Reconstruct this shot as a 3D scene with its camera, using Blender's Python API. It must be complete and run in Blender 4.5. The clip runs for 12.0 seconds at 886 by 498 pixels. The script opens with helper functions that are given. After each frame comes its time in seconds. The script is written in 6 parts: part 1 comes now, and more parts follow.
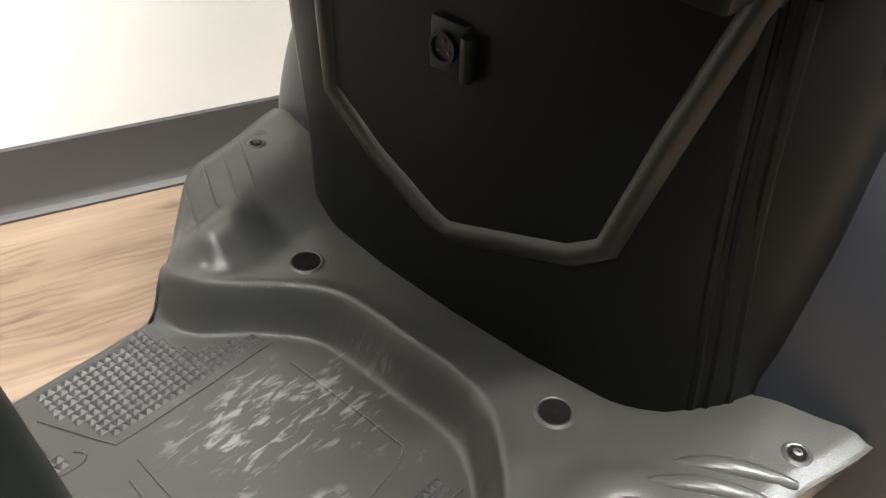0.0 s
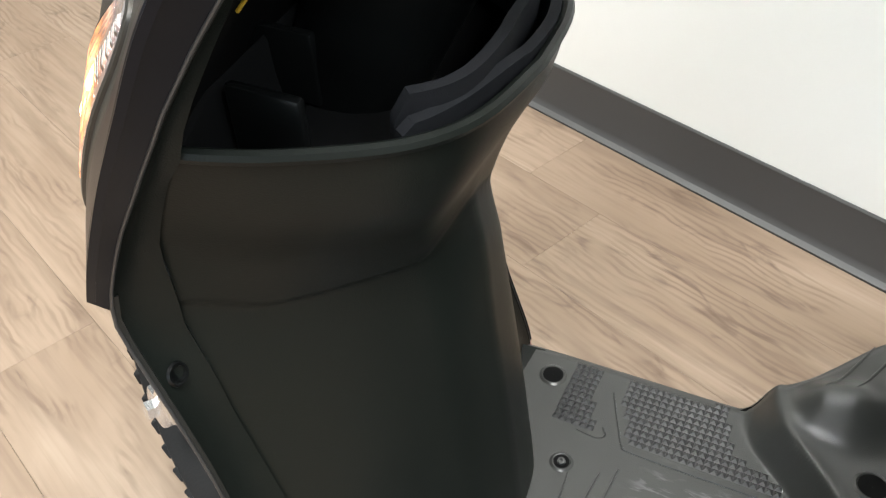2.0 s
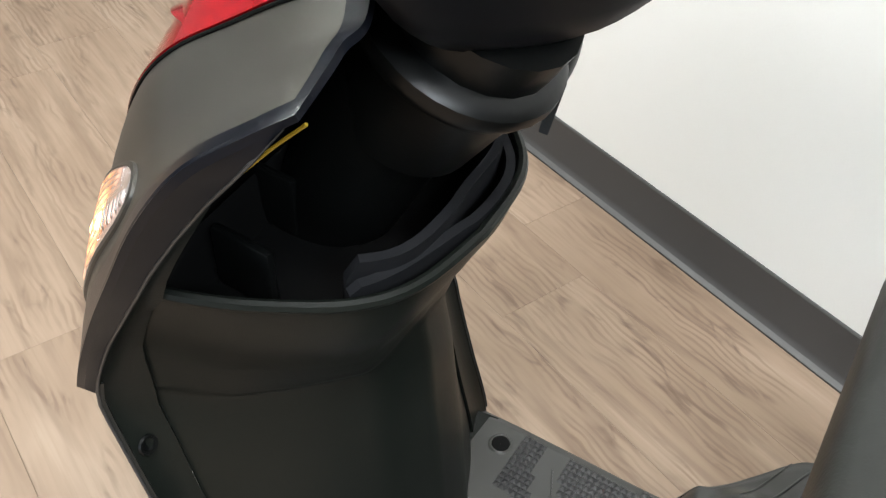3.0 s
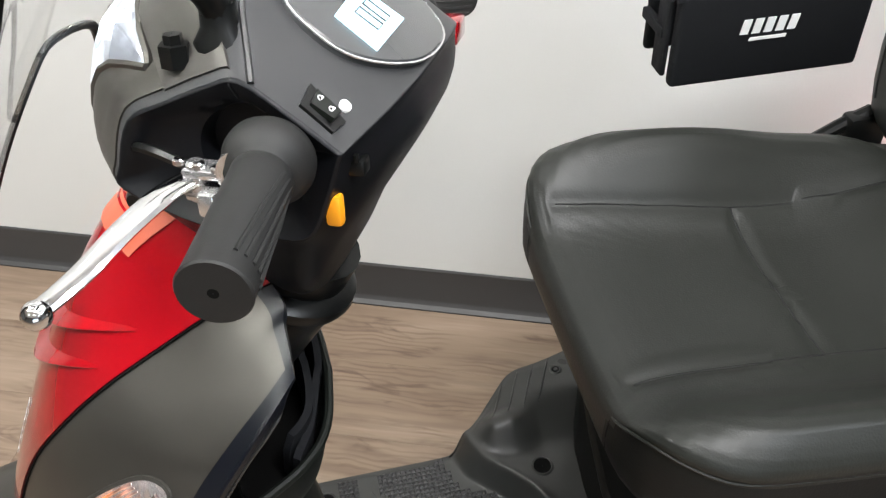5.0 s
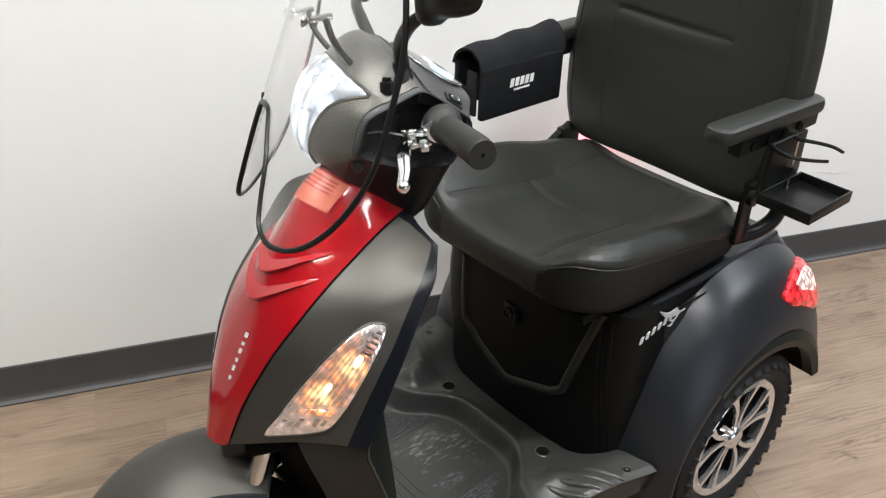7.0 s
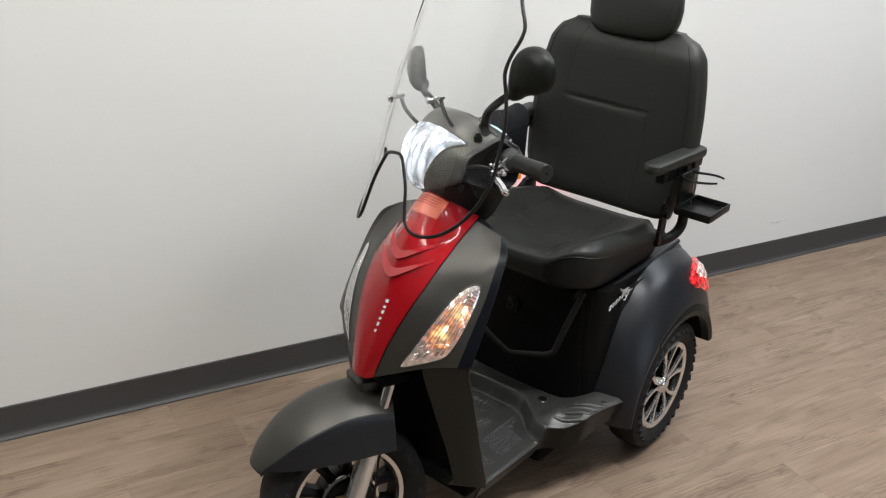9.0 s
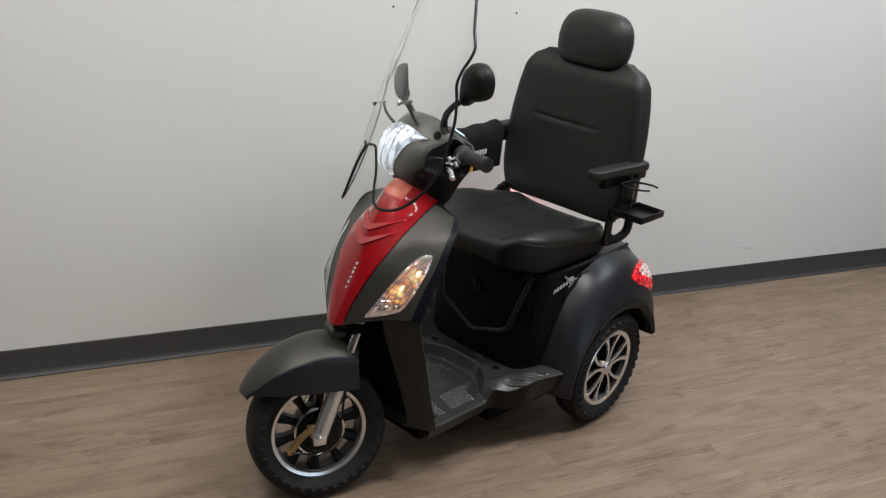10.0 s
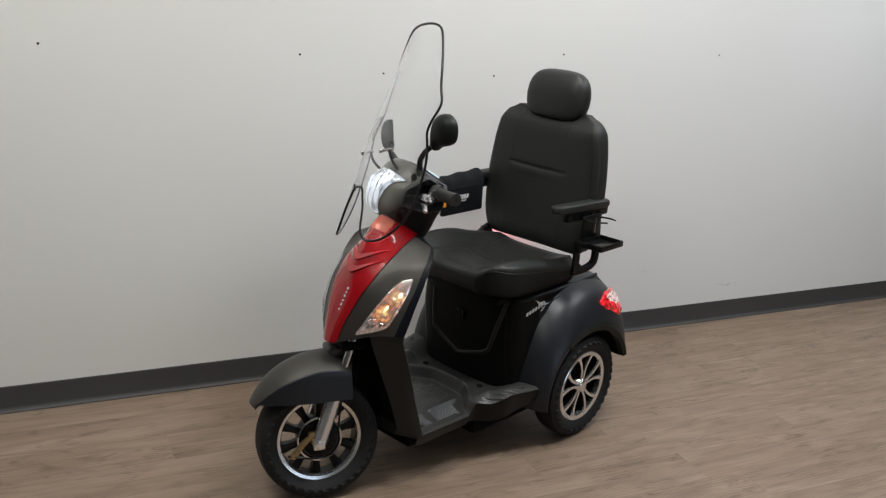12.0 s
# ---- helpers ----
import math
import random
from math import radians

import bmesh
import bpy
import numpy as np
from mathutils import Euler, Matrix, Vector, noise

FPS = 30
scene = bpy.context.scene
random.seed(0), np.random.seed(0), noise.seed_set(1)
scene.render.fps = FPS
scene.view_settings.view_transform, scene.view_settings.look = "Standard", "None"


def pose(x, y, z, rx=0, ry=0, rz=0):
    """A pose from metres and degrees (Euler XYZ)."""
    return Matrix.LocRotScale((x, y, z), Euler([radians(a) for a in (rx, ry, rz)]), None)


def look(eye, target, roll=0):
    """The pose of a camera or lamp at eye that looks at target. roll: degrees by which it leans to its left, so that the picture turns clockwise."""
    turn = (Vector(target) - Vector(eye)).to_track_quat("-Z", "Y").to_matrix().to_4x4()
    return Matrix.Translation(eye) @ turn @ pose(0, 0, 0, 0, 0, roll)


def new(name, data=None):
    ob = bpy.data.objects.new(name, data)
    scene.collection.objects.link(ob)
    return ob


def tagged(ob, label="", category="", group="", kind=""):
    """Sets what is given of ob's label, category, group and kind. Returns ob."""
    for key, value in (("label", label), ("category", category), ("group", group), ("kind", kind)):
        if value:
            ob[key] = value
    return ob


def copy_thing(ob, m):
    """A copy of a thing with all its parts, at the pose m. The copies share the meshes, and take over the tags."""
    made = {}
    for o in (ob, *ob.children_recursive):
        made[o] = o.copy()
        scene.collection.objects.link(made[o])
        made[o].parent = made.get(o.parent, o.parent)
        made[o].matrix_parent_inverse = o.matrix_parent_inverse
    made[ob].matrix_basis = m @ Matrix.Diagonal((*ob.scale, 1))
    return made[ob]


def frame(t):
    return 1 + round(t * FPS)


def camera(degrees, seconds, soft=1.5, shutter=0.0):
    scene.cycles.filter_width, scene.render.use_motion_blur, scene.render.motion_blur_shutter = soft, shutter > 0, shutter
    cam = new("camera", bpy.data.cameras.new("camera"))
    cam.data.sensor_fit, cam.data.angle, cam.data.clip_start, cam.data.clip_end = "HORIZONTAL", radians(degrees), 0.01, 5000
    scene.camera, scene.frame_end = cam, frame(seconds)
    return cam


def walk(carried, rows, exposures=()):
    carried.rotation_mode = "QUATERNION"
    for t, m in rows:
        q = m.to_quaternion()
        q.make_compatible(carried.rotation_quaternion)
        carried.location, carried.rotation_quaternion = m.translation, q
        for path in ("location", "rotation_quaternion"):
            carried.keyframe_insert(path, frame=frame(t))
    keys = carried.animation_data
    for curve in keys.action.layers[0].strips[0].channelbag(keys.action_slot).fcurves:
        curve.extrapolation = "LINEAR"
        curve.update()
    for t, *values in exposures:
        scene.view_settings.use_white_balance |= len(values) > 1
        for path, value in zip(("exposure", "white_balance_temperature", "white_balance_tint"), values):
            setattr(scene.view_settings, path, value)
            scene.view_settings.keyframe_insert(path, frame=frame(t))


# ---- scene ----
from mathutils.bvhtree import BVHTree

cam = camera(53.4, 12.0, soft=1.25)
PATH = [
    (0, (0.582, -0.195, 0.768), (1.315, 1.173, -0.493), 3.0),
    (0.5, (0.676, -0.254, 0.832), (0.748, 1.206, -0.533), -1.9),
    (1, (0.784, -0.253, 0.86), (0.382, 1.158, -0.5), -3.0),
    (1.5, (0.842, -0.204, 0.876), (-0.044, 1.003, -0.451), -5.3),
    (2, (0.861, -0.163, 0.942), (-0.294, 0.798, -0.377), -3.1),
    (2.5, (0.884, -0.128, 0.999), (-0.306, 0.786, -0.323), 1.6),
    (2.7, (0.891, -0.123, 1.022), (-0.303, 0.781, -0.303), 2.4),
    (4.3, (0.852, -0.188, 1.325), (0.044, 0.817, -0.204), 4.5),
    (4.5, (0.823, -0.255, 1.282), (0.153, 1.07, -0.058), -0.7),
    (5, (0.779, -0.364, 1.339), (0.484, 1.11, 0.019), -2.0),
    (5.5, (0.719, -0.565, 1.372), (0.572, 0.97, 0.098), -0.2),
    (6, (0.62, -0.695, 1.431), (0.548, 0.884, 0.206), -0.9),
    (6.5, (0.4, -0.828, 1.469), (0.75, 0.82, 0.391), 0.0),
    (7, (0.22, -1.002, 1.504), (0.811, 0.607, 0.473), 2.1),
    (7.5, (0.067, -1.233, 1.555), (0.747, 0.379, 0.585), 3.4),
    (7.7, (0.017, -1.289, 1.584), (0.712, 0.337, 0.648), 3.6),
    (9.3, (-0.548, -1.642, 1.662), (0.438, -0.097, 0.863), 4.3),
    (9.5, (-0.536, -1.774, 1.671), (0.412, -0.194, 0.895), 6.0),
    (10, (-0.543, -2.031, 1.701), (0.331, -0.395, 0.954), 6.2),
    (10.5, (-0.642, -2.158, 1.716), (0.236, -0.512, 0.994), 4.7),
    (11, (-0.616, -2.314, 1.736), (0.236, -0.639, 1.053), 4.6),
    (11.5, (-0.582, -2.417, 1.712), (0.251, -0.72, 1.058), 4.0),
    (12, (-0.577, -2.477, 1.72), (0.248, -0.757, 1.12), 3.8),
]
walk(cam, [(t, look(eye, target, roll)) for t, eye, target, roll in PATH],
     [(0, 1.12, 6600, 10), (0.5, 0.98, 6600, 10), (1, 0.88, 6550, 10), (1.5, 0.76, 6450, 9), (2, 0.62, 6180, 7), (2.5, 0.48, 6120, 7), (3.5, 0.36, 6180, 9), (4.5, 0.20, 6250, 10), (5, 0.01, 6250, 10),
      (6, -0.03, 6250, 10), (7.5, -0.24, 6250, 10), (8.5, -0.50, 6250, 10), (9.5, -0.70, 6280, 10), (10, -0.93, 6280, 10), (10.5, -0.95, 6280, 10), (12, -0.98, 6280, 10)])
WALL_Y = 0.945

# ---- light ----
world = bpy.data.worlds.new("sky")
scene.world = world
world.use_nodes = True
bg = world.node_tree.nodes["Background"]
sky = world.node_tree.nodes.new("ShaderNodeTexSky")
sky.sky_type, sky.sun_disc, sky.sun_elevation, sky.sun_rotation = "NISHITA", False, radians(40), radians(150)
world.node_tree.links.new(sky.outputs["Color"], bg.inputs["Color"])
bg.inputs["Strength"].default_value = 0.1


def area_lamp(name, m, sx, sy, watts, colour):
    la = bpy.data.lights.new(name, "AREA")
    la.shape, la.size, la.size_y, la.energy, la.color = "RECTANGLE", sx, sy, watts, colour
    ob = new(name, la)
    ob.matrix_basis = m
    return ob


CEILING = 3.4
LIGHT_SPOTS = [(x, y) for x in (-0.9, 1.4, 3.7) for y in (-2.4, -0.7, 0.25)]
ROW_WATTS = {-2.4: 11, -0.7: 94, 0.25: 33}
COLUMN_SHARE = {-0.9: 0.84, 1.4: 1.07, 3.7: 0.96}
TUBE_COLOUR = {-0.9: (1.0, 0.985, 0.90), 1.4: (1.0, 0.975, 0.945), 3.7: (0.93, 0.975, 1.0)}
for lx, ly in LIGHT_SPOTS:
    area_lamp("ceiling_lamp", pose(lx, ly, CEILING - 0.06), 1.2, 0.14, ROW_WATTS[ly] * COLUMN_SHARE[lx], TUBE_COLOUR[lx])
area_lamp("window_daylight", look((2.6, -4.95, 1.45), (2.0, 0, 0.9)), 3.4, 1.9, 26, (0.68, 0.84, 1.0))


# the lit tail lamps throw red light on the wall behind
for lx, ly, tx, ty, watts in ((1.300, 0.850, 1.60, 1.17, 1.7), (1.505, 0.090, 2.2, -0.6, 1.0)):
    la = bpy.data.lights.new("tail_light", "SPOT")
    la.energy, la.color, la.shadow_soft_size, la.spot_size, la.spot_blend = watts, (1.0, 0.10, 0.16), 0.02, radians(125), 0.5
    new("tail_light", la).matrix_basis = look((lx, ly, 0.545), (tx, ty, 0.53))


# ---- materials ----
def material(name, base, rough=0.5, metal=0.0, coat=0.0, vary=0.15, scale=6.0, fine=180.0, bump=0.05, rough_vary=0.1,
             emission=None, strength=0.0, transmission=0.0, ior=1.45, alpha=1.0, spec=0.5):
    m = bpy.data.materials.new(name)
    m.use_nodes = True
    nt = m.node_tree
    p = nt.nodes["Principled BSDF"]
    p.inputs["Metallic"].default_value = metal
    p.inputs["Coat Weight"].default_value = coat
    p.inputs["Coat Roughness"].default_value = 0.03
    p.inputs["Transmission Weight"].default_value = transmission
    p.inputs["IOR"].default_value = ior
    p.inputs["Alpha"].default_value = alpha
    p.inputs["Specular IOR Level"].default_value = spec
    if emission:
        p.inputs["Emission Color"].default_value = (*emission, 1)
        p.inputs["Emission Strength"].default_value = strength
    tc = nt.nodes.new("ShaderNodeTexCoord")
    big, small = nt.nodes.new("ShaderNodeTexNoise"), nt.nodes.new("ShaderNodeTexNoise")
    big.inputs["Scale"].default_value, big.inputs["Detail"].default_value = scale, 4
    small.inputs["Scale"].default_value, small.inputs["Detail"].default_value = fine, 2
    for n in (big, small):
        nt.links.new(tc.outputs["Object"], n.inputs["Vector"])
    mix = nt.nodes.new("ShaderNodeMix")
    mix.data_type = "RGBA"
    mix.inputs[6].default_value = (*[c * (1 - vary) for c in base], 1)
    mix.inputs[7].default_value = (*[min(1, c * (1 + vary)) for c in base], 1)
    nt.links.new(big.outputs["Fac"], mix.inputs[0])
    nt.links.new(mix.outputs[2], p.inputs["Base Color"])
    mr = nt.nodes.new("ShaderNodeMapRange")
    mr.inputs["To Min"].default_value, mr.inputs["To Max"].default_value = max(0.02, rough - rough_vary), min(1, rough + rough_vary)
    nt.links.new(big.outputs["Fac"], mr.inputs["Value"])
    nt.links.new(mr.outputs["Result"], p.inputs["Roughness"])
    if bump:
        b = nt.nodes.new("ShaderNodeBump")
        b.inputs["Strength"].default_value, b.inputs["Distance"].default_value = bump, 0.002
        nt.links.new(small.outputs["Fac"], b.inputs["Height"])
        nt.links.new(b.outputs["Normal"], p.inputs["Normal"])
    return m


def nodes_of(m):
    return m.node_tree, m.node_tree.nodes["Principled BSDF"]


BLACK = material("black_plastic", (0.0068, 0.0083, 0.0068), 0.39, fine=900, bump=0.12, rough_vary=0.06, spec=0.22)
BLACK_SMOOTH = material("black_smooth_plastic", (0.0036, 0.0039, 0.0038), 0.33, fine=300, bump=0.03, spec=0.30)
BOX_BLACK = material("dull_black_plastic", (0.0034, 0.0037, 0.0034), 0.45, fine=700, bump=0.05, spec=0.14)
HOOD = material("smoky_hood_paint", (0.070, 0.067, 0.061), 0.30, metal=0.4, vary=0.1, fine=1500, bump=0.04, rough_vary=0.04)
GRAPHITE = material("graphite_paint", (0.056, 0.053, 0.047), 0.42, metal=0.55, vary=0.1, fine=1500, bump=0.05, rough_vary=0.04)
SATIN = material("satin_black_paint", (0.0125, 0.0138, 0.0172), 0.35, metal=0.08, vary=0.1, fine=1500, bump=0.05, rough_vary=0.04, spec=0.43)
EDGE_PAINT = material("blue_black_edge_paint", (0.0050, 0.0060, 0.0090), 0.30, metal=0.08, vary=0.1, fine=1500, bump=0.04, rough_vary=0.04, spec=0.24)
RED = material("red_gloss_paint", (0.255, 0.0025, 0.006), 0.15, coat=1.0, vary=0.06, fine=60, bump=0.01, rough_vary=0.03, spec=0.35)
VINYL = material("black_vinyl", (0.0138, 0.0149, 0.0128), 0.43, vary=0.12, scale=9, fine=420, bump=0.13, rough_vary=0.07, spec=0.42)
# darker copy of VINYL that carries the shade of the cushion's sides
VINYL_SHADED = material("black_vinyl_shaded", (0.0072, 0.0078, 0.0074), 0.52, vary=0.12, scale=9, fine=420, bump=0.13, rough_vary=0.05, spec=0.25)
THREAD = material("stitched_seam", (0.004, 0.004, 0.004), 0.8, fine=900, bump=0.3)
CANVAS = material("black_nylon_canvas", (0.008, 0.0085, 0.010), 0.75, fine=1400, bump=0.5, spec=0.18)
RUBBER = material("tyre_rubber", (0.012, 0.012, 0.0125), 0.68, fine=300, bump=0.25, spec=0.3)
GRIP = material("grip_rubber", (0.014, 0.014, 0.0137), 0.55, fine=900, bump=0.06, spec=0.35)
CHROME = material("chrome", (0.75, 0.75, 0.76), 0.1, metal=1.0, vary=0.05, bump=0.0, rough_vary=0.05)
SILVER = material("cast_silver_alloy", (0.80, 0.80, 0.81), 0.20, metal=0.9, vary=0.08, bump=0.05, rough_vary=0.08)
STEEL = material("dark_steel", (0.10, 0.10, 0.10), 0.4, metal=0.8, bump=0.05)
BRASS = material("brass_plated_steel", (0.45, 0.31, 0.14), 0.35, metal=0.9, bump=0.08)
RIM_BLACK = material("gloss_black_rim", (0.006, 0.006, 0.006), 0.35, bump=0.03, spec=0.25)
WHITE_PRINT = material("white_print", (0.78, 0.78, 0.78), 0.45, vary=0.05, bump=0.0)
ORANGE = material("amber_plastic", (0.85, 0.33, 0.01), 0.35, vary=0.1, bump=0.02)
YELLOW = material("yellow_wire", (0.42, 0.28, 0.02), 0.5, bump=0.0)
GREY_PRINT = material("pale_sticker", (0.46, 0.105, 0.06), 0.4, vary=0.1, bump=0.0)
# near-black: shade inside hollows put into the colour; joints and trims share it
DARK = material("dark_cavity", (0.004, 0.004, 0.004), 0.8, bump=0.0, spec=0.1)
GLASS = material("clear_acrylic", (0.96, 0.97, 0.97), 0.015, vary=0.0, bump=0.0, rough_vary=0.005, transmission=1.0, ior=1.46)
MIRROR = material("mirror_glass", (0.85, 0.86, 0.87), 0.03, metal=1.0, vary=0.0, bump=0.0, rough_vary=0.01)
BADGE_PRINT = material("grey_print", (0.52, 0.53, 0.54), 0.45, vary=0.1, bump=0.0)
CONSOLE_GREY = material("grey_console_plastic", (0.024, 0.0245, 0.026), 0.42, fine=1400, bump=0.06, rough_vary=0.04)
# console grey darkened: shade of the lower half and ends put into it
CONSOLE_SHADED = material("shaded_console_plastic", (0.0055, 0.0060, 0.0075), 0.42, fine=1400, bump=0.06, rough_vary=0.04, spec=0.22)
LOW_BOUNCE_GREY = material("unseen_wall_grey", (0.15, 0.148, 0.145), 0.75, vary=0.05, scale=1.3, fine=260, bump=0.12)
SCUFF = material("grey_scuff", (0.645, 0.64, 0.63), 0.7, vary=0.2, scale=30, fine=200, bump=0.1)
WALL_PAINT = material("wall_paint", (0.695, 0.69, 0.672), 0.72, vary=0.025, scale=1.3, fine=260, bump=0.12)
CEIL_PAINT = material("ceiling_tile", (0.75, 0.74, 0.72), 0.9, vary=0.04, fine=90, bump=0.2)
BASE_VINYL = material("charcoal_cove_vinyl", (0.047, 0.046, 0.046), 0.5, vary=0.12, scale=3, fine=300, bump=0.05)
DISPLAY = material("lit_lcd", (0.3, 0.45, 0.5), 0.3, emission=(0.62, 0.86, 1.0), strength=1.6, bump=0.0)
DASH_GLASS = material("dash_cover", (0.045, 0.046, 0.048), 0.22, coat=0.5, bump=0.0)


def lamp_material(name, base, light, strength, cell, spread, relief=0.9):
    """A faceted reflector behind a clear lens, lit from within."""
    m = material(name, base, 0.12, metal=0.85, coat=0.8, vary=0.25, scale=40, bump=0.0)
    nt, p = nodes_of(m)
    tc = nt.nodes.new("ShaderNodeTexCoord")
    mp = nt.nodes.new("ShaderNodeMapping")
    mp.inputs["Scale"].default_value = spread
    vo = nt.nodes.new("ShaderNodeTexVoronoi")
    vo.inputs["Scale"].default_value = cell
    nt.links.new(tc.outputs["Object"], mp.inputs["Vector"])
    nt.links.new(mp.outputs["Vector"], vo.inputs["Vector"])
    b = nt.nodes.new("ShaderNodeBump")
    b.inputs["Strength"].default_value, b.inputs["Distance"].default_value = relief, 0.004
    nt.links.new(vo.outputs["Distance"], b.inputs["Height"])
    nt.links.new(b.outputs["Normal"], p.inputs["Normal"])
    if strength:
        ra = nt.nodes.new("ShaderNodeMapRange")
        ra.inputs["From Min"].default_value, ra.inputs["From Max"].default_value = 0.05, 0.6
        ra.inputs["To Min"].default_value, ra.inputs["To Max"].default_value = strength, strength * 0.1
        nt.links.new(vo.outputs["Distance"], ra.inputs["Value"])
        nt.links.new(ra.outputs["Result"], p.inputs["Emission Strength"])
        p.inputs["Emission Color"].default_value = (*light, 1)
    return m


HEADLIGHT = lamp_material("headlight_reflector", (0.62, 0.66, 0.74), (0.84, 0.91, 1.0), 2.4, 40, (1, 1, 0.35))
HEAD_CORE = material("lit_headlight_bulb", (0.9, 0.92, 1.0), 0.2, emission=(0.92, 0.96, 1.0), strength=4.0, bump=0.0)
CLEAR_LAMP = lamp_material("unlit_lamp_reflector", (0.80, 0.78, 0.78), (1, 1, 1), 0.0, 120, (1, 1, 0.22), 0.45)
FACET = material("lamp_facet", (0.72, 0.73, 0.76), 0.10, metal=1.0, vary=0.5, scale=120, bump=0.0)
AMBER_CORE = material("lit_amber_filament", (1.0, 0.8, 0.5), 0.3, emission=(1.0, 0.62, 0.22), strength=5.0, bump=0.0)


def lit_by_bulbs(m, bulbs, reach, gain):
    """Light of two bulbs inside the lamp, falling off with distance and broken up by the facets."""
    nt, p = nodes_of(m)
    tc = nt.nodes.new("ShaderNodeTexCoord")
    near = None
    for c in bulbs:
        d = nt.nodes.new("ShaderNodeVectorMath")
        d.operation = "DISTANCE"
        nt.links.new(tc.outputs["Object"], d.inputs[0])
        d.inputs[1].default_value = c
        if near is None:
            near = d.outputs["Value"]
        else:
            mn = nt.nodes.new("ShaderNodeMath")
            mn.operation = "MINIMUM"
            nt.links.new(near, mn.inputs[0])
            nt.links.new(d.outputs["Value"], mn.inputs[1])
            near = mn.outputs[0]
    part_of = nt.nodes.new("ShaderNodeMapRange")
    part_of.inputs["From Min"].default_value, part_of.inputs["From Max"].default_value = 0.004, reach
    nt.links.new(near, part_of.inputs["Value"])
    hue = nt.nodes.new("ShaderNodeValToRGB")
    cr = hue.color_ramp
    cr.elements[0].color, cr.elements[1].color = (1.0, 0.66, 0.26, 1), (1.0, 0.72, 0.70, 1)
    mid = cr.elements.new(0.40)
    mid.color = (1.0, 0.27, 0.05, 1)
    nt.links.new(part_of.outputs["Result"], hue.inputs["Fac"])
    nt.links.new(hue.outputs["Color"], p.inputs["Emission Color"])
    power = nt.nodes.new("ShaderNodeValToRGB")
    pr = power.color_ramp
    pr.elements[0].color, pr.elements[1].color = (1, 1, 1, 1), (0.085, 0.085, 0.085, 1)
    pm = pr.elements.new(0.45)
    pm.color = (0.26, 0.26, 0.26, 1)
    nt.links.new(part_of.outputs["Result"], power.inputs["Fac"])
    vo = nt.nodes.new("ShaderNodeTexVoronoi")
    vo.inputs["Scale"].default_value = 70
    nt.links.new(tc.outputs["Object"], vo.inputs["Vector"])
    glint = nt.nodes.new("ShaderNodeMapRange")
    glint.inputs["From Min"].default_value, glint.inputs["From Max"].default_value = 0.15, 0.65
    glint.inputs["To Min"].default_value, glint.inputs["To Max"].default_value = gain, gain * 0.22
    nt.links.new(vo.outputs["Distance"], glint.inputs["Value"])
    mul = nt.nodes.new("ShaderNodeMath")
    mul.operation = "MULTIPLY"
    nt.links.new(power.outputs["Color"], mul.inputs[0])
    nt.links.new(glint.outputs["Result"], mul.inputs[1])
    nt.links.new(mul.outputs[0], p.inputs["Emission Strength"])
    return m


BULBS = ((0.212, -0.160, 0.715), (0.176, -0.140, 0.668))
REFLECTOR = lit_by_bulbs(lamp_material("clear_lamp_reflector", (0.80, 0.76, 0.75), (1, 1, 1), 0.0, 120, (1, 1, 0.22), 0.45), BULBS, 0.066, 2.2)
LIT_FACET = lit_by_bulbs(material("lit_lamp_facet", (0.70, 0.68, 0.68), 0.08, metal=1.0, vary=0.5, scale=120, bump=0.0), BULBS, 0.066, 5.5)
TAIL_RED = lamp_material("red_tail_lens", (0.70, 0.02, 0.03), (1.0, 0.02, 0.03), 2.8, 60, (1, 1, 0.8))
TAIL_CLEAR = lamp_material("pale_tail_lens", (0.9, 0.7, 0.68), (1.0, 0.66, 0.58), 3.2, 80, (1, 1, 0.8))


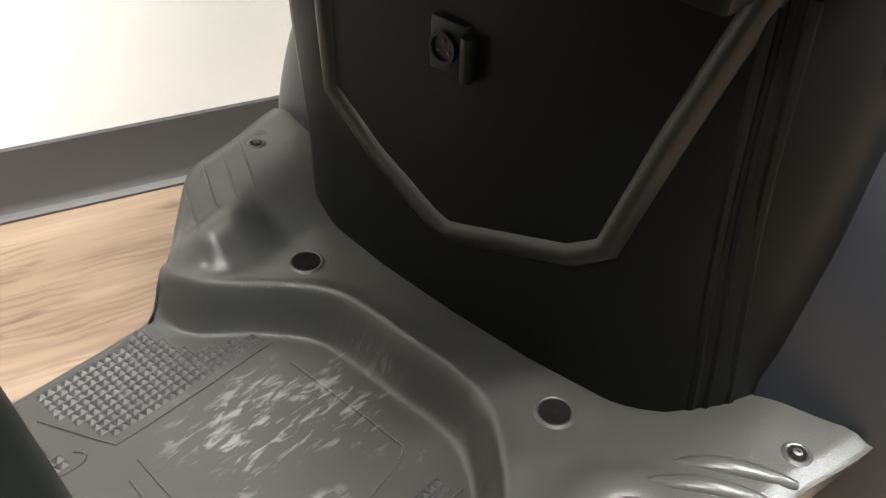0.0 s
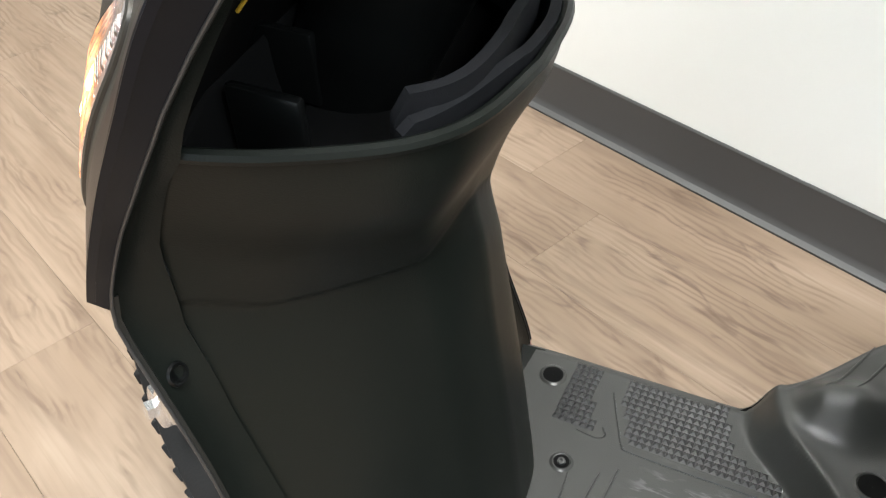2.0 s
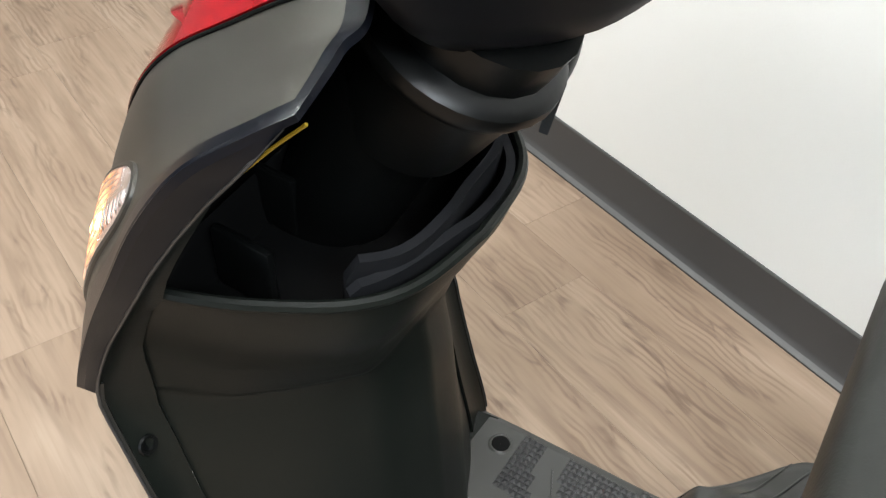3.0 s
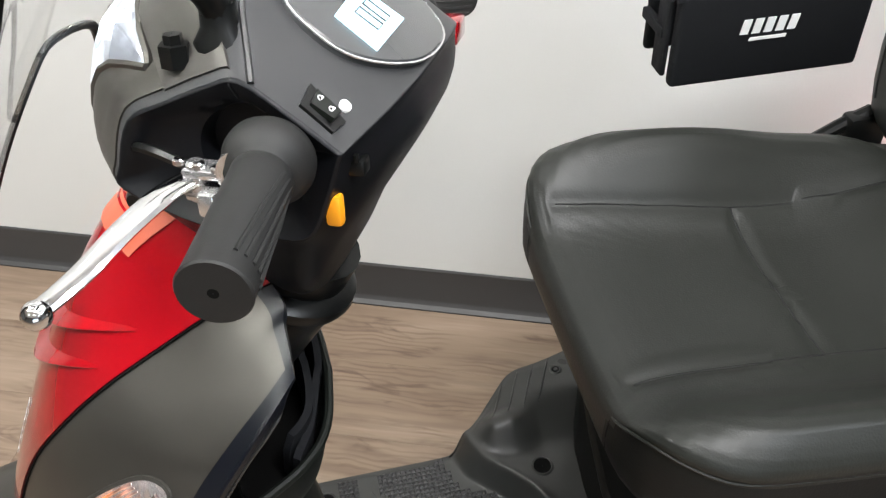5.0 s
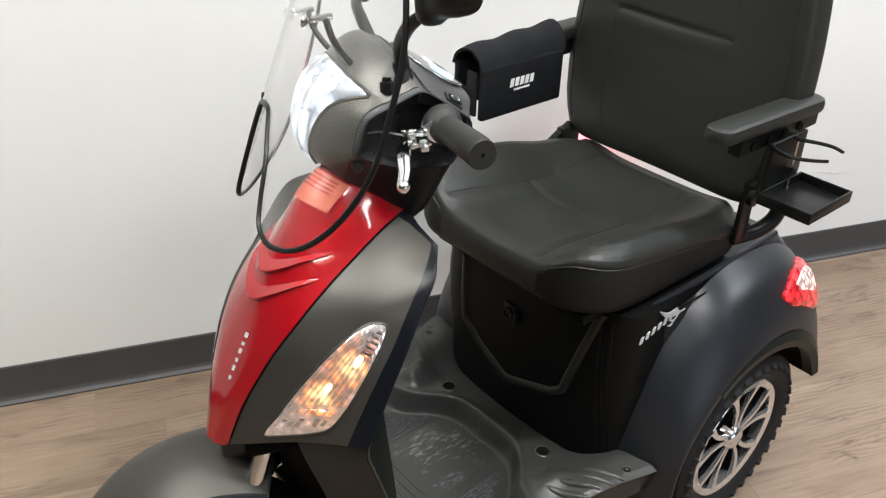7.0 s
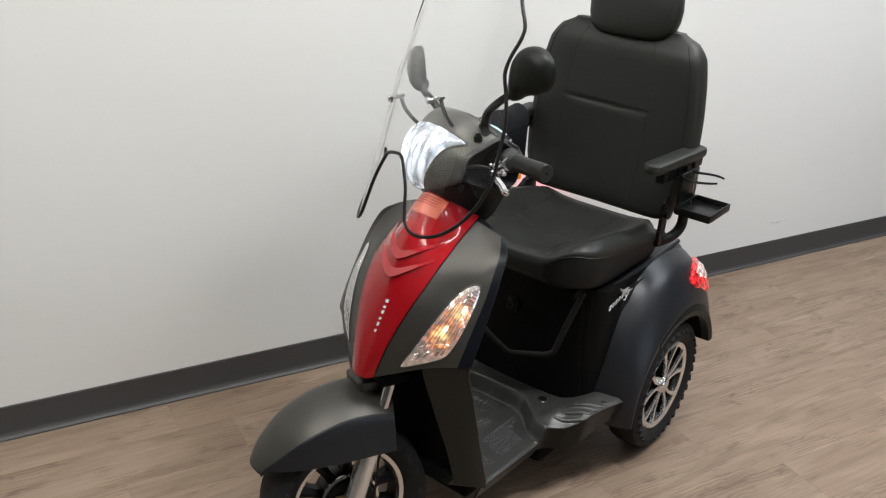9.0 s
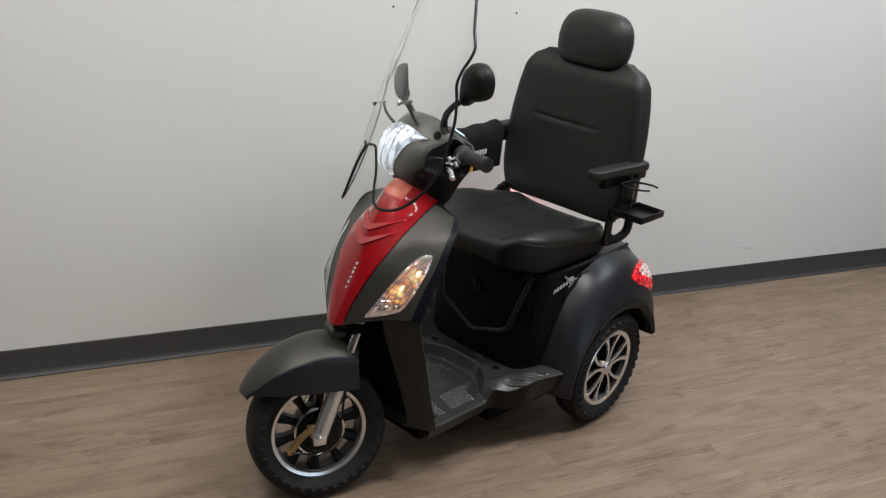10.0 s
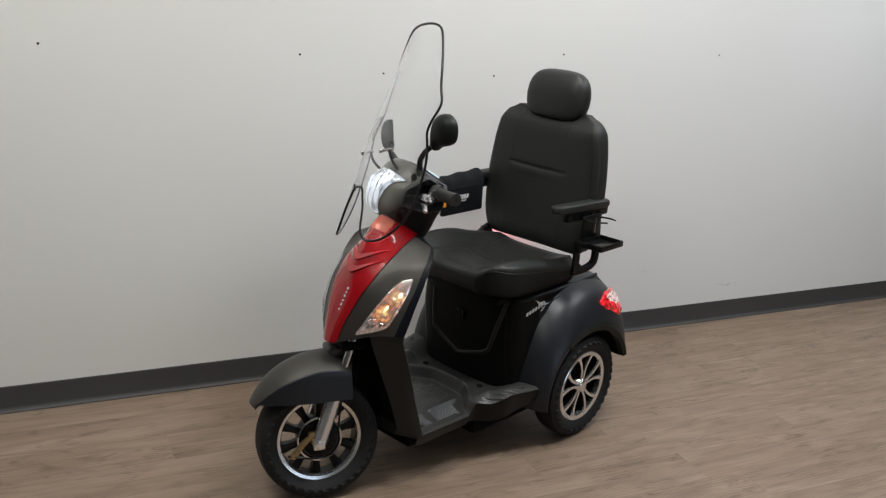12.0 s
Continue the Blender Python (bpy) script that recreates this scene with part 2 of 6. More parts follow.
def plank_material():
    """Pale oak print: broad soft tone, faint grain, knot clusters with dark flecks and arched rings."""
    m = bpy.data.materials.new("oak_vinyl_plank")
    m.use_nodes = True
    nt, p = nodes_of(m)
    tc, info = nt.nodes.new("ShaderNodeTexCoord"), nt.nodes.new("ShaderNodeObjectInfo")
    add, comb = nt.nodes.new("ShaderNodeVectorMath"), nt.nodes.new("ShaderNodeCombineXYZ")
    add.operation = "MULTIPLY_ADD"
    for i in range(3):
        nt.links.new(info.outputs["Random"], comb.inputs[i])
    nt.links.new(comb.outputs[0], add.inputs[0])
    add.inputs[1].default_value = (37, 53, 11)
    nt.links.new(tc.outputs["Object"], add.inputs[2])

    def mapped(sx, sy):
        mp = nt.nodes.new("ShaderNodeMapping")
        mp.inputs["Scale"].default_value = (sx, sy, 1)
        nt.links.new(add.outputs[0], mp.inputs["Vector"])
        return mp.outputs["Vector"]

    def noise(sx, sy, scale, detail, distort):
        nz = nt.nodes.new("ShaderNodeTexNoise")
        nz.inputs["Scale"].default_value, nz.inputs["Detail"].default_value, nz.inputs["Distortion"].default_value = scale, detail, distort
        nt.links.new(mapped(sx, sy), nz.inputs["Vector"])
        return nz.outputs["Fac"]

    def ranged(src, a, b, lo=0.0, hi=1.0):
        mr = nt.nodes.new("ShaderNodeMapRange")
        mr.interpolation_type = "SMOOTHSTEP"
        for k, v in zip(("From Min", "From Max", "To Min", "To Max"), (a, b, lo, hi)):
            mr.inputs[k].default_value = v
        nt.links.new(src, mr.inputs["Value"])
        return mr.outputs["Result"]

    def times(x, y):
        mt = nt.nodes.new("ShaderNodeMath")
        mt.operation = "MULTIPLY"
        nt.links.new(x, mt.inputs[0])
        if isinstance(y, float):
            mt.inputs[1].default_value = y
        else:
            nt.links.new(y, mt.inputs[1])
        return mt.outputs[0]

    def blend(fac, base, colour):
        mix = nt.nodes.new("ShaderNodeMix")
        mix.data_type = "RGBA"
        nt.links.new(fac, mix.inputs[0])
        if isinstance(base, tuple):
            mix.inputs[6].default_value = base
        else:
            nt.links.new(base, mix.inputs[6])
        mix.inputs[7].default_value = colour
        return mix.outputs[2]

    tone = ranged(noise(1.0, 3.0, 2.2, 4, 0.8), 0.30, 0.70)
    grain = noise(0.6, 14, 7, 6, 0.5)
    cluster = ranged(noise(1.4, 4.0, 2.4, 2, 1.2), 0.40, 0.66)
    flecks = ranged(noise(0.7, 2.2, 9, 4, 2.0), 0.50, 0.74)
    wave = nt.nodes.new("ShaderNodeTexWave")
    wave.wave_type, wave.bands_direction = "BANDS", "Y"
    for k, v in zip(("Scale", "Distortion", "Detail", "Detail Scale", "Detail Roughness"), (11.0, 9.0, 2.0, 0.7, 0.5)):
        wave.inputs[k].default_value = v
    nt.links.new(mapped(1.1, 2.2), wave.inputs["Vector"])
    lines = ranged(wave.outputs["Fac"], 0.35, 1.0)
    streak = ranged(noise(0.5, 4.6, 2.8, 5, 2.2), 0.47, 0.70)
    pale = ranged(noise(0.6, 4.0, 2.4, 4, 1.4), 0.52, 0.75)
    colour = blend(tone, (0.208, 0.151, 0.108, 1), (0.246, 0.184, 0.135, 1))
    colour = blend(times(pale, 0.45), colour, (0.325, 0.256, 0.195, 1))
    colour = blend(times(streak, 0.46), colour, (0.128, 0.088, 0.062, 1))
    colour = blend(times(ranged(grain, 0.42, 0.72), 0.22), colour, (0.142, 0.097, 0.068, 1))
    colour = blend(times(times(lines, cluster), 0.52), colour, (0.122, 0.082, 0.057, 1))
    colour = blend(times(times(flecks, cluster), 0.72), colour, (0.092, 0.062, 0.044, 1))
    hsv, val = nt.nodes.new("ShaderNodeHueSaturation"), nt.nodes.new("ShaderNodeMapRange")
    val.inputs["To Min"].default_value, val.inputs["To Max"].default_value = 0.985, 1.015
    nt.links.new(info.outputs["Random"], val.inputs["Value"])
    nt.links.new(val.outputs["Result"], hsv.inputs["Value"])
    nt.links.new(colour, hsv.inputs["Color"])
    nt.links.new(hsv.outputs["Color"], p.inputs["Base Color"])
    p.inputs["Specular IOR Level"].default_value = 0.25
    nt.links.new(ranged(grain, 0.2, 0.8, 0.38, 0.55), p.inputs["Roughness"])
    b = nt.nodes.new("ShaderNodeBump")
    b.inputs["Strength"].default_value, b.inputs["Distance"].default_value = 0.15, 0.001
    nt.links.new(grain, b.inputs["Height"])
    nt.links.new(b.outputs["Normal"], p.inputs["Normal"])
    return m


PLANK = plank_material()


def scuffed_plastic():
    """Moulded floor plastic, brushed with pale scuffs where feet have rubbed the flat of the pan."""
    m = material("scuffed_black_plastic", (0.036, 0.0365, 0.034), 0.30, fine=700, bump=0.10, rough_vary=0.06)
    nt, p = nodes_of(m)
    tc = nt.nodes.new("ShaderNodeTexCoord")

    def noise(turn, stretch, scale, detail, distort):
        mp, nz = nt.nodes.new("ShaderNodeMapping"), nt.nodes.new("ShaderNodeTexNoise")
        mp.inputs["Rotation"].default_value, mp.inputs["Scale"].default_value = (0, 0, turn), (1, stretch, 1)
        nz.inputs["Scale"].default_value, nz.inputs["Detail"].default_value, nz.inputs["Distortion"].default_value = scale, detail, distort
        nt.links.new(tc.outputs["Object"], mp.inputs["Vector"])
        nt.links.new(mp.outputs["Vector"], nz.inputs["Vector"])
        return nz.outputs["Fac"]

    def ranged(src, lo, hi):
        mr = nt.nodes.new("ShaderNodeMapRange")
        mr.interpolation_type = "SMOOTHSTEP"
        mr.inputs["From Min"].default_value, mr.inputs["From Max"].default_value = lo, hi
        nt.links.new(src, mr.inputs["Value"])
        return mr.outputs["Result"]

    def op(kind, x, y):
        mt = nt.nodes.new("ShaderNodeMath")
        mt.operation = kind
        for i, q in enumerate((x, y)):
            if isinstance(q, float):
                mt.inputs[i].default_value = q
            else:
                nt.links.new(q, mt.inputs[i])
        return mt.outputs[0]

    brushed = ranged(noise(0.9, 3.2, 46, 5, 0.5), 0.52, 0.70)
    crossed = ranged(noise(-0.6, 4.5, 38, 4, 0.3), 0.58, 0.72)
    patch = ranged(noise(0.2, 1.0, 16, 2, 0.4), 0.44, 0.58)
    spot = nt.nodes.new("ShaderNodeVectorMath")
    spot.operation = "DISTANCE"
    nt.links.new(tc.outputs["Object"], spot.inputs[0])
    spot.inputs[1].default_value = (0.555, 0.020, 0.206)
    zone = ranged(spot.outputs["Value"], 0.125, 0.055)
    rub = op("MULTIPLY", op("MULTIPLY", op("MAXIMUM", brushed, crossed), patch), zone)
    mix = nt.nodes.new("ShaderNodeMix")
    mix.data_type = "RGBA"
    nt.links.new(p.inputs["Base Color"].links[0].from_socket, mix.inputs[6])
    mix.inputs[7].default_value = (0.34, 0.34, 0.34, 1)
    nt.links.new(op("MULTIPLY", rub, 0.40), mix.inputs[0])
    nt.links.new(mix.outputs[2], p.inputs["Base Color"])
    return m


PAN_PLASTIC = scuffed_plastic()
# lighter and glossier than the box: the ridge's lamp highlight put into its colour
RIDGE_PLASTIC = material("highlit_ridge_plastic", (0.0120, 0.0118, 0.0100), 0.38, fine=700, bump=0.06, rough_vary=0.05, spec=0.35)
COWL_BLACK = material("black_cowl_plastic", (0.0130, 0.0134, 0.0120), 0.40, fine=900, bump=0.10, rough_vary=0.06, spec=0.30)
STUD_PLASTIC = material("worn_stud_plastic", (0.036, 0.036, 0.036), 0.36, fine=700, bump=0.05, rough_vary=0.05)


# ---- mesh tools ----
def smooth(bm, flat=False):
    for face in bm.faces:
        face.smooth = not flat


def part(name, bm, mat, parent=None, label="", flat=False, sharp=35.0):
    bmesh.ops.recalc_face_normals(bm, faces=bm.faces)
    smooth(bm, flat)
    for e in bm.edges:
        if len(e.link_faces) == 2 and e.calc_face_angle(0) > radians(sharp):
            e.smooth = False
    me = bpy.data.meshes.new(name)
    bm.to_mesh(me)
    bm.free()
    me.materials.append(mat)
    ob = new(name, me)
    if parent:
        ob.parent = parent
    if label:
        tagged(ob, label)
    return ob


def rings(bm, loops, closed=True, cap0=False, cap1=False):
    vs = [[bm.verts.new(p) for p in loop] for loop in loops]
    n = len(loops[0])
    for a, b in zip(vs, vs[1:]):
        for i in range(n if closed else n - 1):
            j = (i + 1) % n
            bm.faces.new((a[i], a[j], b[j], b[i]))
    if cap0:
        bm.faces.new(vs[0])
    if cap1:
        bm.faces.new(list(reversed(vs[-1])))
    return vs


def catmull(pts, k=6, closed=False):
    pts = [Vector(p) for p in pts]
    n, out = len(pts), []
    for i in range(n if closed else n - 1):
        if closed:
            p0, p1, p2, p3 = pts[i - 1], pts[i], pts[(i + 1) % n], pts[(i + 2) % n]
        else:
            p0, p1, p2, p3 = pts[max(i - 1, 0)], pts[i], pts[i + 1], pts[min(i + 2, n - 1)]
        for s in range(k):
            t = s / k
            out.append(0.5 * (2 * p1 + (p2 - p0) * t + (2 * p0 - 5 * p1 + 4 * p2 - p3) * t * t + (3 * p1 - p0 - 3 * p2 + p3) * t ** 3))
    if not closed:
        out.append(pts[-1])
    return out


def tube(bm, pts, r, seg=8, k=6, closed=False, caps=True, r_end=None):
    path = catmull(pts, k, closed) if k > 1 else [Vector(p) for p in pts]
    n = len(path)
    loops, up = [], None
    for i, p in enumerate(path):
        d = (path[(i + 1) % n] - path[i - 1]) if closed else (path[min(i + 1, n - 1)] - path[max(i - 1, 0)])
        d.normalize()
        if up is None:
            up = d.orthogonal().normalized()
        up = (up - d * up.dot(d)).normalized()
        side = d.cross(up)
        rad = r if r_end is None else r + (r_end - r) * i / (n - 1)
        loops.append([p + (up * math.cos(a) + side * math.sin(a)) * rad for a in [2 * math.pi * j / seg for j in range(seg)]])
    if closed:
        loops.append(loops[0])
        rings(bm, loops)
        bmesh.ops.remove_doubles(bm, verts=bm.verts, dist=1e-6)
    else:
        rings(bm, loops, True, caps, caps)
    return bm


def lathe(bm, profile, centre, axis, seg=40, closed=False):
    """profile: (distance along the axis, radius)."""
    axis = Vector(axis).normalized()
    u = axis.orthogonal().normalized()
    v = axis.cross(u)
    loops = []
    for j in range(seg):
        a = 2 * math.pi * j / seg
        d = u * math.cos(a) + v * math.sin(a)
        loops.append([Vector(centre) + axis * h + d * r for h, r in profile])
    loops.append(loops[0])
    rings(bm, loops, closed)
    bmesh.ops.remove_doubles(bm, verts=bm.verts, dist=1e-6)
    return bm


def block(bm, lo, hi, r=0.003, seg=2, m=None):
    made = bmesh.ops.create_cube(bm, size=1, matrix=Matrix.Translation([(a + b) / 2 for a, b in zip(lo, hi)]) @ Matrix.Diagonal([b - a for a, b in zip(lo, hi)] + [1]))
    vs = made["verts"]
    if r:
        es = list({e for v in vs for e in v.link_edges})
        got = bmesh.ops.bevel(bm, geom=es, offset=r, segments=seg, affect="EDGES", profile=0.5)
        vs = list({v for f in got["faces"] for v in f.verts} | {v for v in vs if v.is_valid})
    if m is not None:
        bmesh.ops.transform(bm, matrix=m, verts=[v for v in vs if v.is_valid])
    return bm


def sheet(fn, us, vs, thick=0.0):
    """A surface fn(u, v) over the given steps, given thickness inwards."""
    bm = bmesh.new()
    grid = [[bm.verts.new(fn(u, v)) for u in us] for v in vs]
    for a, b in zip(grid, grid[1:]):
        for i in range(len(us) - 1):
            bm.faces.new((a[i], a[i + 1], b[i + 1], b[i]))
    if thick:
        bmesh.ops.recalc_face_normals(bm, faces=bm.faces)
        bmesh.ops.solidify(bm, geom=bm.faces[:], thickness=thick)
    return bm


def steps(a, b, n):
    return [a + (b - a) * i / n for i in range(n + 1)]


def interp(x, xs, ys):
    return float(np.interp(x, xs, ys))


def bend(x, xs, ys):
    """Smooth interpolation through a few stations."""
    if x <= xs[0]:
        return ys[0]
    for i in range(len(xs) - 1):
        if x <= xs[i + 1]:
            t = (x - xs[i]) / (xs[i + 1] - xs[i])
            y0, y1, y2, y3 = ys[max(i - 1, 0)], ys[i], ys[i + 1], ys[min(i + 2, len(ys) - 1)]
            return 0.5 * (2 * y1 + (y2 - y0) * t + (2 * y0 - 5 * y1 + 4 * y2 - y3) * t * t + (3 * y1 - y0 - 3 * y2 + y3) * t ** 3)
    return ys[-1]


def ramp01(t):
    t = min(1, max(0, t))
    return t * t * (3 - 2 * t)


def turned(bm, m):
    bmesh.ops.transform(bm, matrix=m, verts=bm.verts)
    return bm


# ---- room ----
X0, X1, Y0 = -4.6, 6.4, -5.0


def wall(name, lo, hi, label, paint=WALL_PAINT):
    bm = bmesh.new()
    block(bm, lo, hi, 0)
    return tagged(part(name, bm, paint, flat=True), label, "wall", kind="structure")


wall_north = wall("wall_north", (X0, WALL_Y + 0.003, 0), (X1, WALL_Y + 0.16, CEILING), "off-white painted plasterboard wall with nail holes")
# unseen walls, kept dark grey so that they throw little light back
wall("wall_west", (X0 - 0.15, Y0 - 0.15, 0), (X0, WALL_Y + 0.16, CEILING), "unseen side wall, dark grey to hold back bounced light", LOW_BOUNCE_GREY)
wall("wall_east", (X1, Y0 - 0.15, 0), (X1 + 0.15, WALL_Y + 0.16, CEILING), "unseen side wall, dark grey to hold back bounced light", LOW_BOUNCE_GREY)
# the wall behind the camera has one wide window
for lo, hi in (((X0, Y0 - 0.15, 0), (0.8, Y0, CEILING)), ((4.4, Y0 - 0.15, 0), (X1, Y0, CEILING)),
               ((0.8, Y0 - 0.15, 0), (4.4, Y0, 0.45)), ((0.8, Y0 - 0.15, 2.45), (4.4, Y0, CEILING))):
    wall("wall_south", lo, hi, "unseen dark grey wall round the shop window", LOW_BOUNCE_GREY)
bm = bmesh.new()
block(bm, (X0 - 0.15, Y0 - 0.15, CEILING), (X1 + 0.15, WALL_Y + 0.16, CEILING + 0.1), 0)
tagged(part("ceiling", bm, CEIL_PAINT, flat=True), "plain white ceiling over the showroom", "ceiling", kind="structure")

# cove base: upright face, then a toe that curls out on to the floor
prof = [(0.003, 0.0), (0.003, 0.106), (-0.0005, 0.107), (-0.0025, 0.104), (-0.003, 0.022), (-0.0045, 0.015), (-0.0085, 0.0095), (-0.0155, 0.006), (-0.0175, 0.0045), (-0.0175, 0.0005)]
bm = bmesh.new()
rings(bm, [[(x, WALL_Y + dy, z) for dy, z in prof] for x in steps(X0, X1, 12)], True, True, True)
tagged(part("baseboard", bm, BASE_VINYL, sharp=24), "charcoal vinyl cove base along the wall foot", "baseboard", kind="structure")


def ceiling_light():
    root = new("ceiling_light")
    bm = bmesh.new()
    block(bm, (-0.62, -0.17, -0.05), (0.62, 0.17, 0.0), 0.01)
    part("frame", bm, WHITE_PRINT, root)
    return tagged(root, "slim white ceiling light fitting", "ceiling light", "ceiling lights")


first = ceiling_light()
first.matrix_basis = pose(*LIGHT_SPOTS[0], CEILING)
for lx, ly in LIGHT_SPOTS[1:]:
    copy_thing(first, pose(lx, ly, CEILING))

# ---- mobility scooter: forward is -x, the rider's left is -y ----
scooter = new("mobility_scooter")
scooter.matrix_basis = pose(0.185, 0.030, 0, 0, 0, 21.5)
tagged(scooter, "three-wheeled black and red mobility scooter with a windscreen", "mobility scooter")

# the steered parts are turned to the rider's right about the raked steering axis
AXIS_FOOT, RAKE, TURN = Vector((0.105, 0, 0.2)), 22.0, 27.0
STEER = Matrix.Translation(AXIS_FOOT) @ Matrix.Rotation(radians(-TURN), 4, Vector((math.sin(radians(RAKE)), 0, math.cos(radians(RAKE))))) @ Matrix.Translation(-AXIS_FOOT)


def steered(name, bm, mat, parent, label="", **kw):
    return part(name, turned(bm, STEER), mat, parent, label, **kw)


# -- wheels --
def tyre_mesh(c, r, w, rim_r):
    bm = bmesh.new()
    h = w / 2
    prof = [(-h * 0.62, rim_r), (-h * 0.86, rim_r + 0.012), (-h, rim_r + (r - rim_r) * 0.45), (-h * 0.97, r - 0.022), (-h * 0.80, r - 0.006), (-h * 0.4, r - 0.001),
            (0, r), (h * 0.4, r - 0.001), (h * 0.80, r - 0.006), (h * 0.97, r - 0.022), (h, rim_r + (r - rim_r) * 0.45), (h * 0.86, rim_r + 0.012), (h * 0.62, rim_r)]
    lathe(bm, prof, c, (0, 1, 0), 64)
    return bm


def tread_blocks(c, r, w, lugs, wheel, turn=None):
    """Shoulder blocks of the tread, all on one mesh."""
    bm = bmesh.new()
    block(bm, (-math.pi * r / lugs * 0.52, -0.014, -0.0050), (math.pi * r / lugs * 0.52, 0.012, 0.0050), 0.0018, 1)
    bmesh.ops.recalc_face_normals(bm, faces=bm.faces)
    me = bpy.data.meshes.new("tread_block")
    bm.to_mesh(me)
    bm.free()
    me.materials.append(RUBBER)
    for i in range(lugs):
        a = 2 * math.pi * i / lugs
        for s in (-1, 1):
            m = Matrix.Translation(c) @ Matrix.Rotation(a + (0.5 * math.pi / lugs if s > 0 else 0), 4, "Y") @ Matrix.Translation((0, s * w * 0.43, r - 0.0220)) @ Matrix.Rotation(-s * 0.75, 4, "X") @ Matrix.Rotation(s * 0.36, 4, "Z")
            ob = new("tread_block", me)
            ob.parent = wheel
            ob.matrix_basis = turn @ m if turn else m


def rear_wheel(y, side):
    c = Vector((1.071, y - side * 0.045, 0.208))
    face = y
    bm = bmesh.new()
    # barrel and bright outer lip
    lathe(bm, [(0.0, 0.126), (side * 0.004, 0.140), (side * 0.0, 0.145), (-side * 0.012, 0.146), (-side * 0.018, 0.134), (-side * 0.022, 0.126)], (c.x, face - side * 0.006, c.z), (0, 1, 0), 64, True)
    wheel = part("rear_wheel", bm, SILVER, scooter, "bright machined alloy rim lip")
    bm = bmesh.new()
    lathe(bm, [(-side * 0.012, 0.132), (-side * 0.075, 0.126), (-side * 0.085, 0.03), (-side * 0.085, 0.001)], (c.x, face, c.z), (0, 1, 0), 48)
    part("rim_well", bm, DARK, wheel, "dull near-black rim well")
    part("tyre", tyre_mesh((c.x, c.y, c.z), 0.208, 0.105, 0.138), RUBBER, wheel, "black knobbly rubber tyre")
    tread_blocks(c, 0.208, 0.105, 34, wheel)
    for i in range(5):
        a0 = 2 * math.pi * i / 5 + 0.3
        bm, back = bmesh.new(), bmesh.new()
        # one forked spoke: hub foot, two flat blades running to the rim
        for d in (-1, 1):
            def pt(rr, off):
                a = a0 + off
                return Vector((c.x + rr * math.cos(a), 0, c.z + rr * math.sin(a)))
            line = [(0.018, 0.30 * d, 0.0055), (0.040, 0.20 * d, 0.0056), (0.062, 0.17 * d, 0.0056), (0.085, 0.20 * d, 0.0060), (0.106, 0.26 * d, 0.0074), (0.122, 0.305 * d, 0.0092), (0.134, 0.325 * d, 0.0125)]
            loops, backs = [], []
            for rr, off, wid in line:
                p = pt(rr, off)
                t = Vector((-math.sin(a0 + off), 0, math.cos(a0 + off)))
                o, i2, i3 = face - side * (0.010 - 0.006 * rr / 0.13), face - side * 0.014, face - side * 0.034

                def quad(k, y0, y1):
                    return [(p.x + t.x * wid * k, y0, p.z + t.z * wid * k), (p.x - t.x * wid * k, y0, p.z - t.z * wid * k), (p.x - t.x * wid * k, y1, p.z - t.z * wid * k), (p.x + t.x * wid * k, y1, p.z + t.z * wid * k)]
                loops.append(quad(0.85, o, i2))
                backs.append(quad(0.80, i2, i3))
            rings(bm, loops, True, True, True)
            rings(back, backs, True, True, True)
        part("spoke", bm, SILVER, wheel, flat=True)
        part("spoke_back", back, DARK, wheel, flat=True)
    bm = bmesh.new()
    lathe(bm, [(-side * 0.03, 0.034), (-side * 0.006, 0.027), (0, 0.021), (side * 0.002, 0.015), (side * 0.002, 0.0005)], (c.x, face, c.z), (0, 1, 0), 28)
    part("hub_cap", bm, CHROME, wheel, "chrome hub cap")
    return wheel


rear_wheel(-0.345, -1)
rear_wheel(0.345, 1)

HUB = Vector((0.043, 0, 0.204))
bm = bmesh.new()
for s in (-1, 1):
    lathe(bm, [(s * 0.028, 0.128), (s * 0.036, 0.132), (s * 0.038, 0.141), (s * 0.040, 0.146), (s * 0.036, 0.1495), (s * 0.022, 0.150), (s * 0.018, 0.134), (s * 0.020, 0.127)], HUB, (0, 1, 0), 64, True)
front_wheel = steered("front_wheel", bm, SILVER, scooter, "bright polished front rim edge")
bm = bmesh.new()
lathe(bm, [(-0.030, 0.136), (-0.024, 0.126), (0.024, 0.126), (0.030, 0.136), (0.02, 0.14), (-0.02, 0.14)], HUB, (0, 1, 0), 64, True)
steered("rim_band", bm, RIM_BLACK, front_wheel)
steered("tyre", tyre_mesh(HUB, 0.204, 0.128, 0.142), RUBBER, front_wheel, "black rubber front tyre with shoulder blocks")
tread_blocks(HUB, 0.204, 0.128, 34, front_wheel, STEER)
for i in range(10):
    a = 2 * math.pi * i / 10 + 0.2
    bm = bmesh.new()
    loops = []
    for rr, wid, dep in ((0.055, 0.013, 0.022), (0.09, 0.011, 0.020), (0.128, 0.016, 0.024)):
        p, t = HUB + Vector((rr * math.cos(a), 0, rr * math.sin(a))), Vector((-math.sin(a), 0, math.cos(a)))
        loops.append([p + t * wid + Vector((0, -dep * 0.7, 0)), p + Vector((0, -dep, 0)), p - t * wid + Vector((0, -dep * 0.7, 0)), p - t * wid + Vector((0, dep * 0.7, 0)), p + Vector((0, dep, 0)), p + t * wid + Vector((0, dep * 0.7, 0))])
    rings(bm, loops, True, True, True)
    steered("spoke", bm, RIM_BLACK, front_wheel)
bm = bmesh.new()
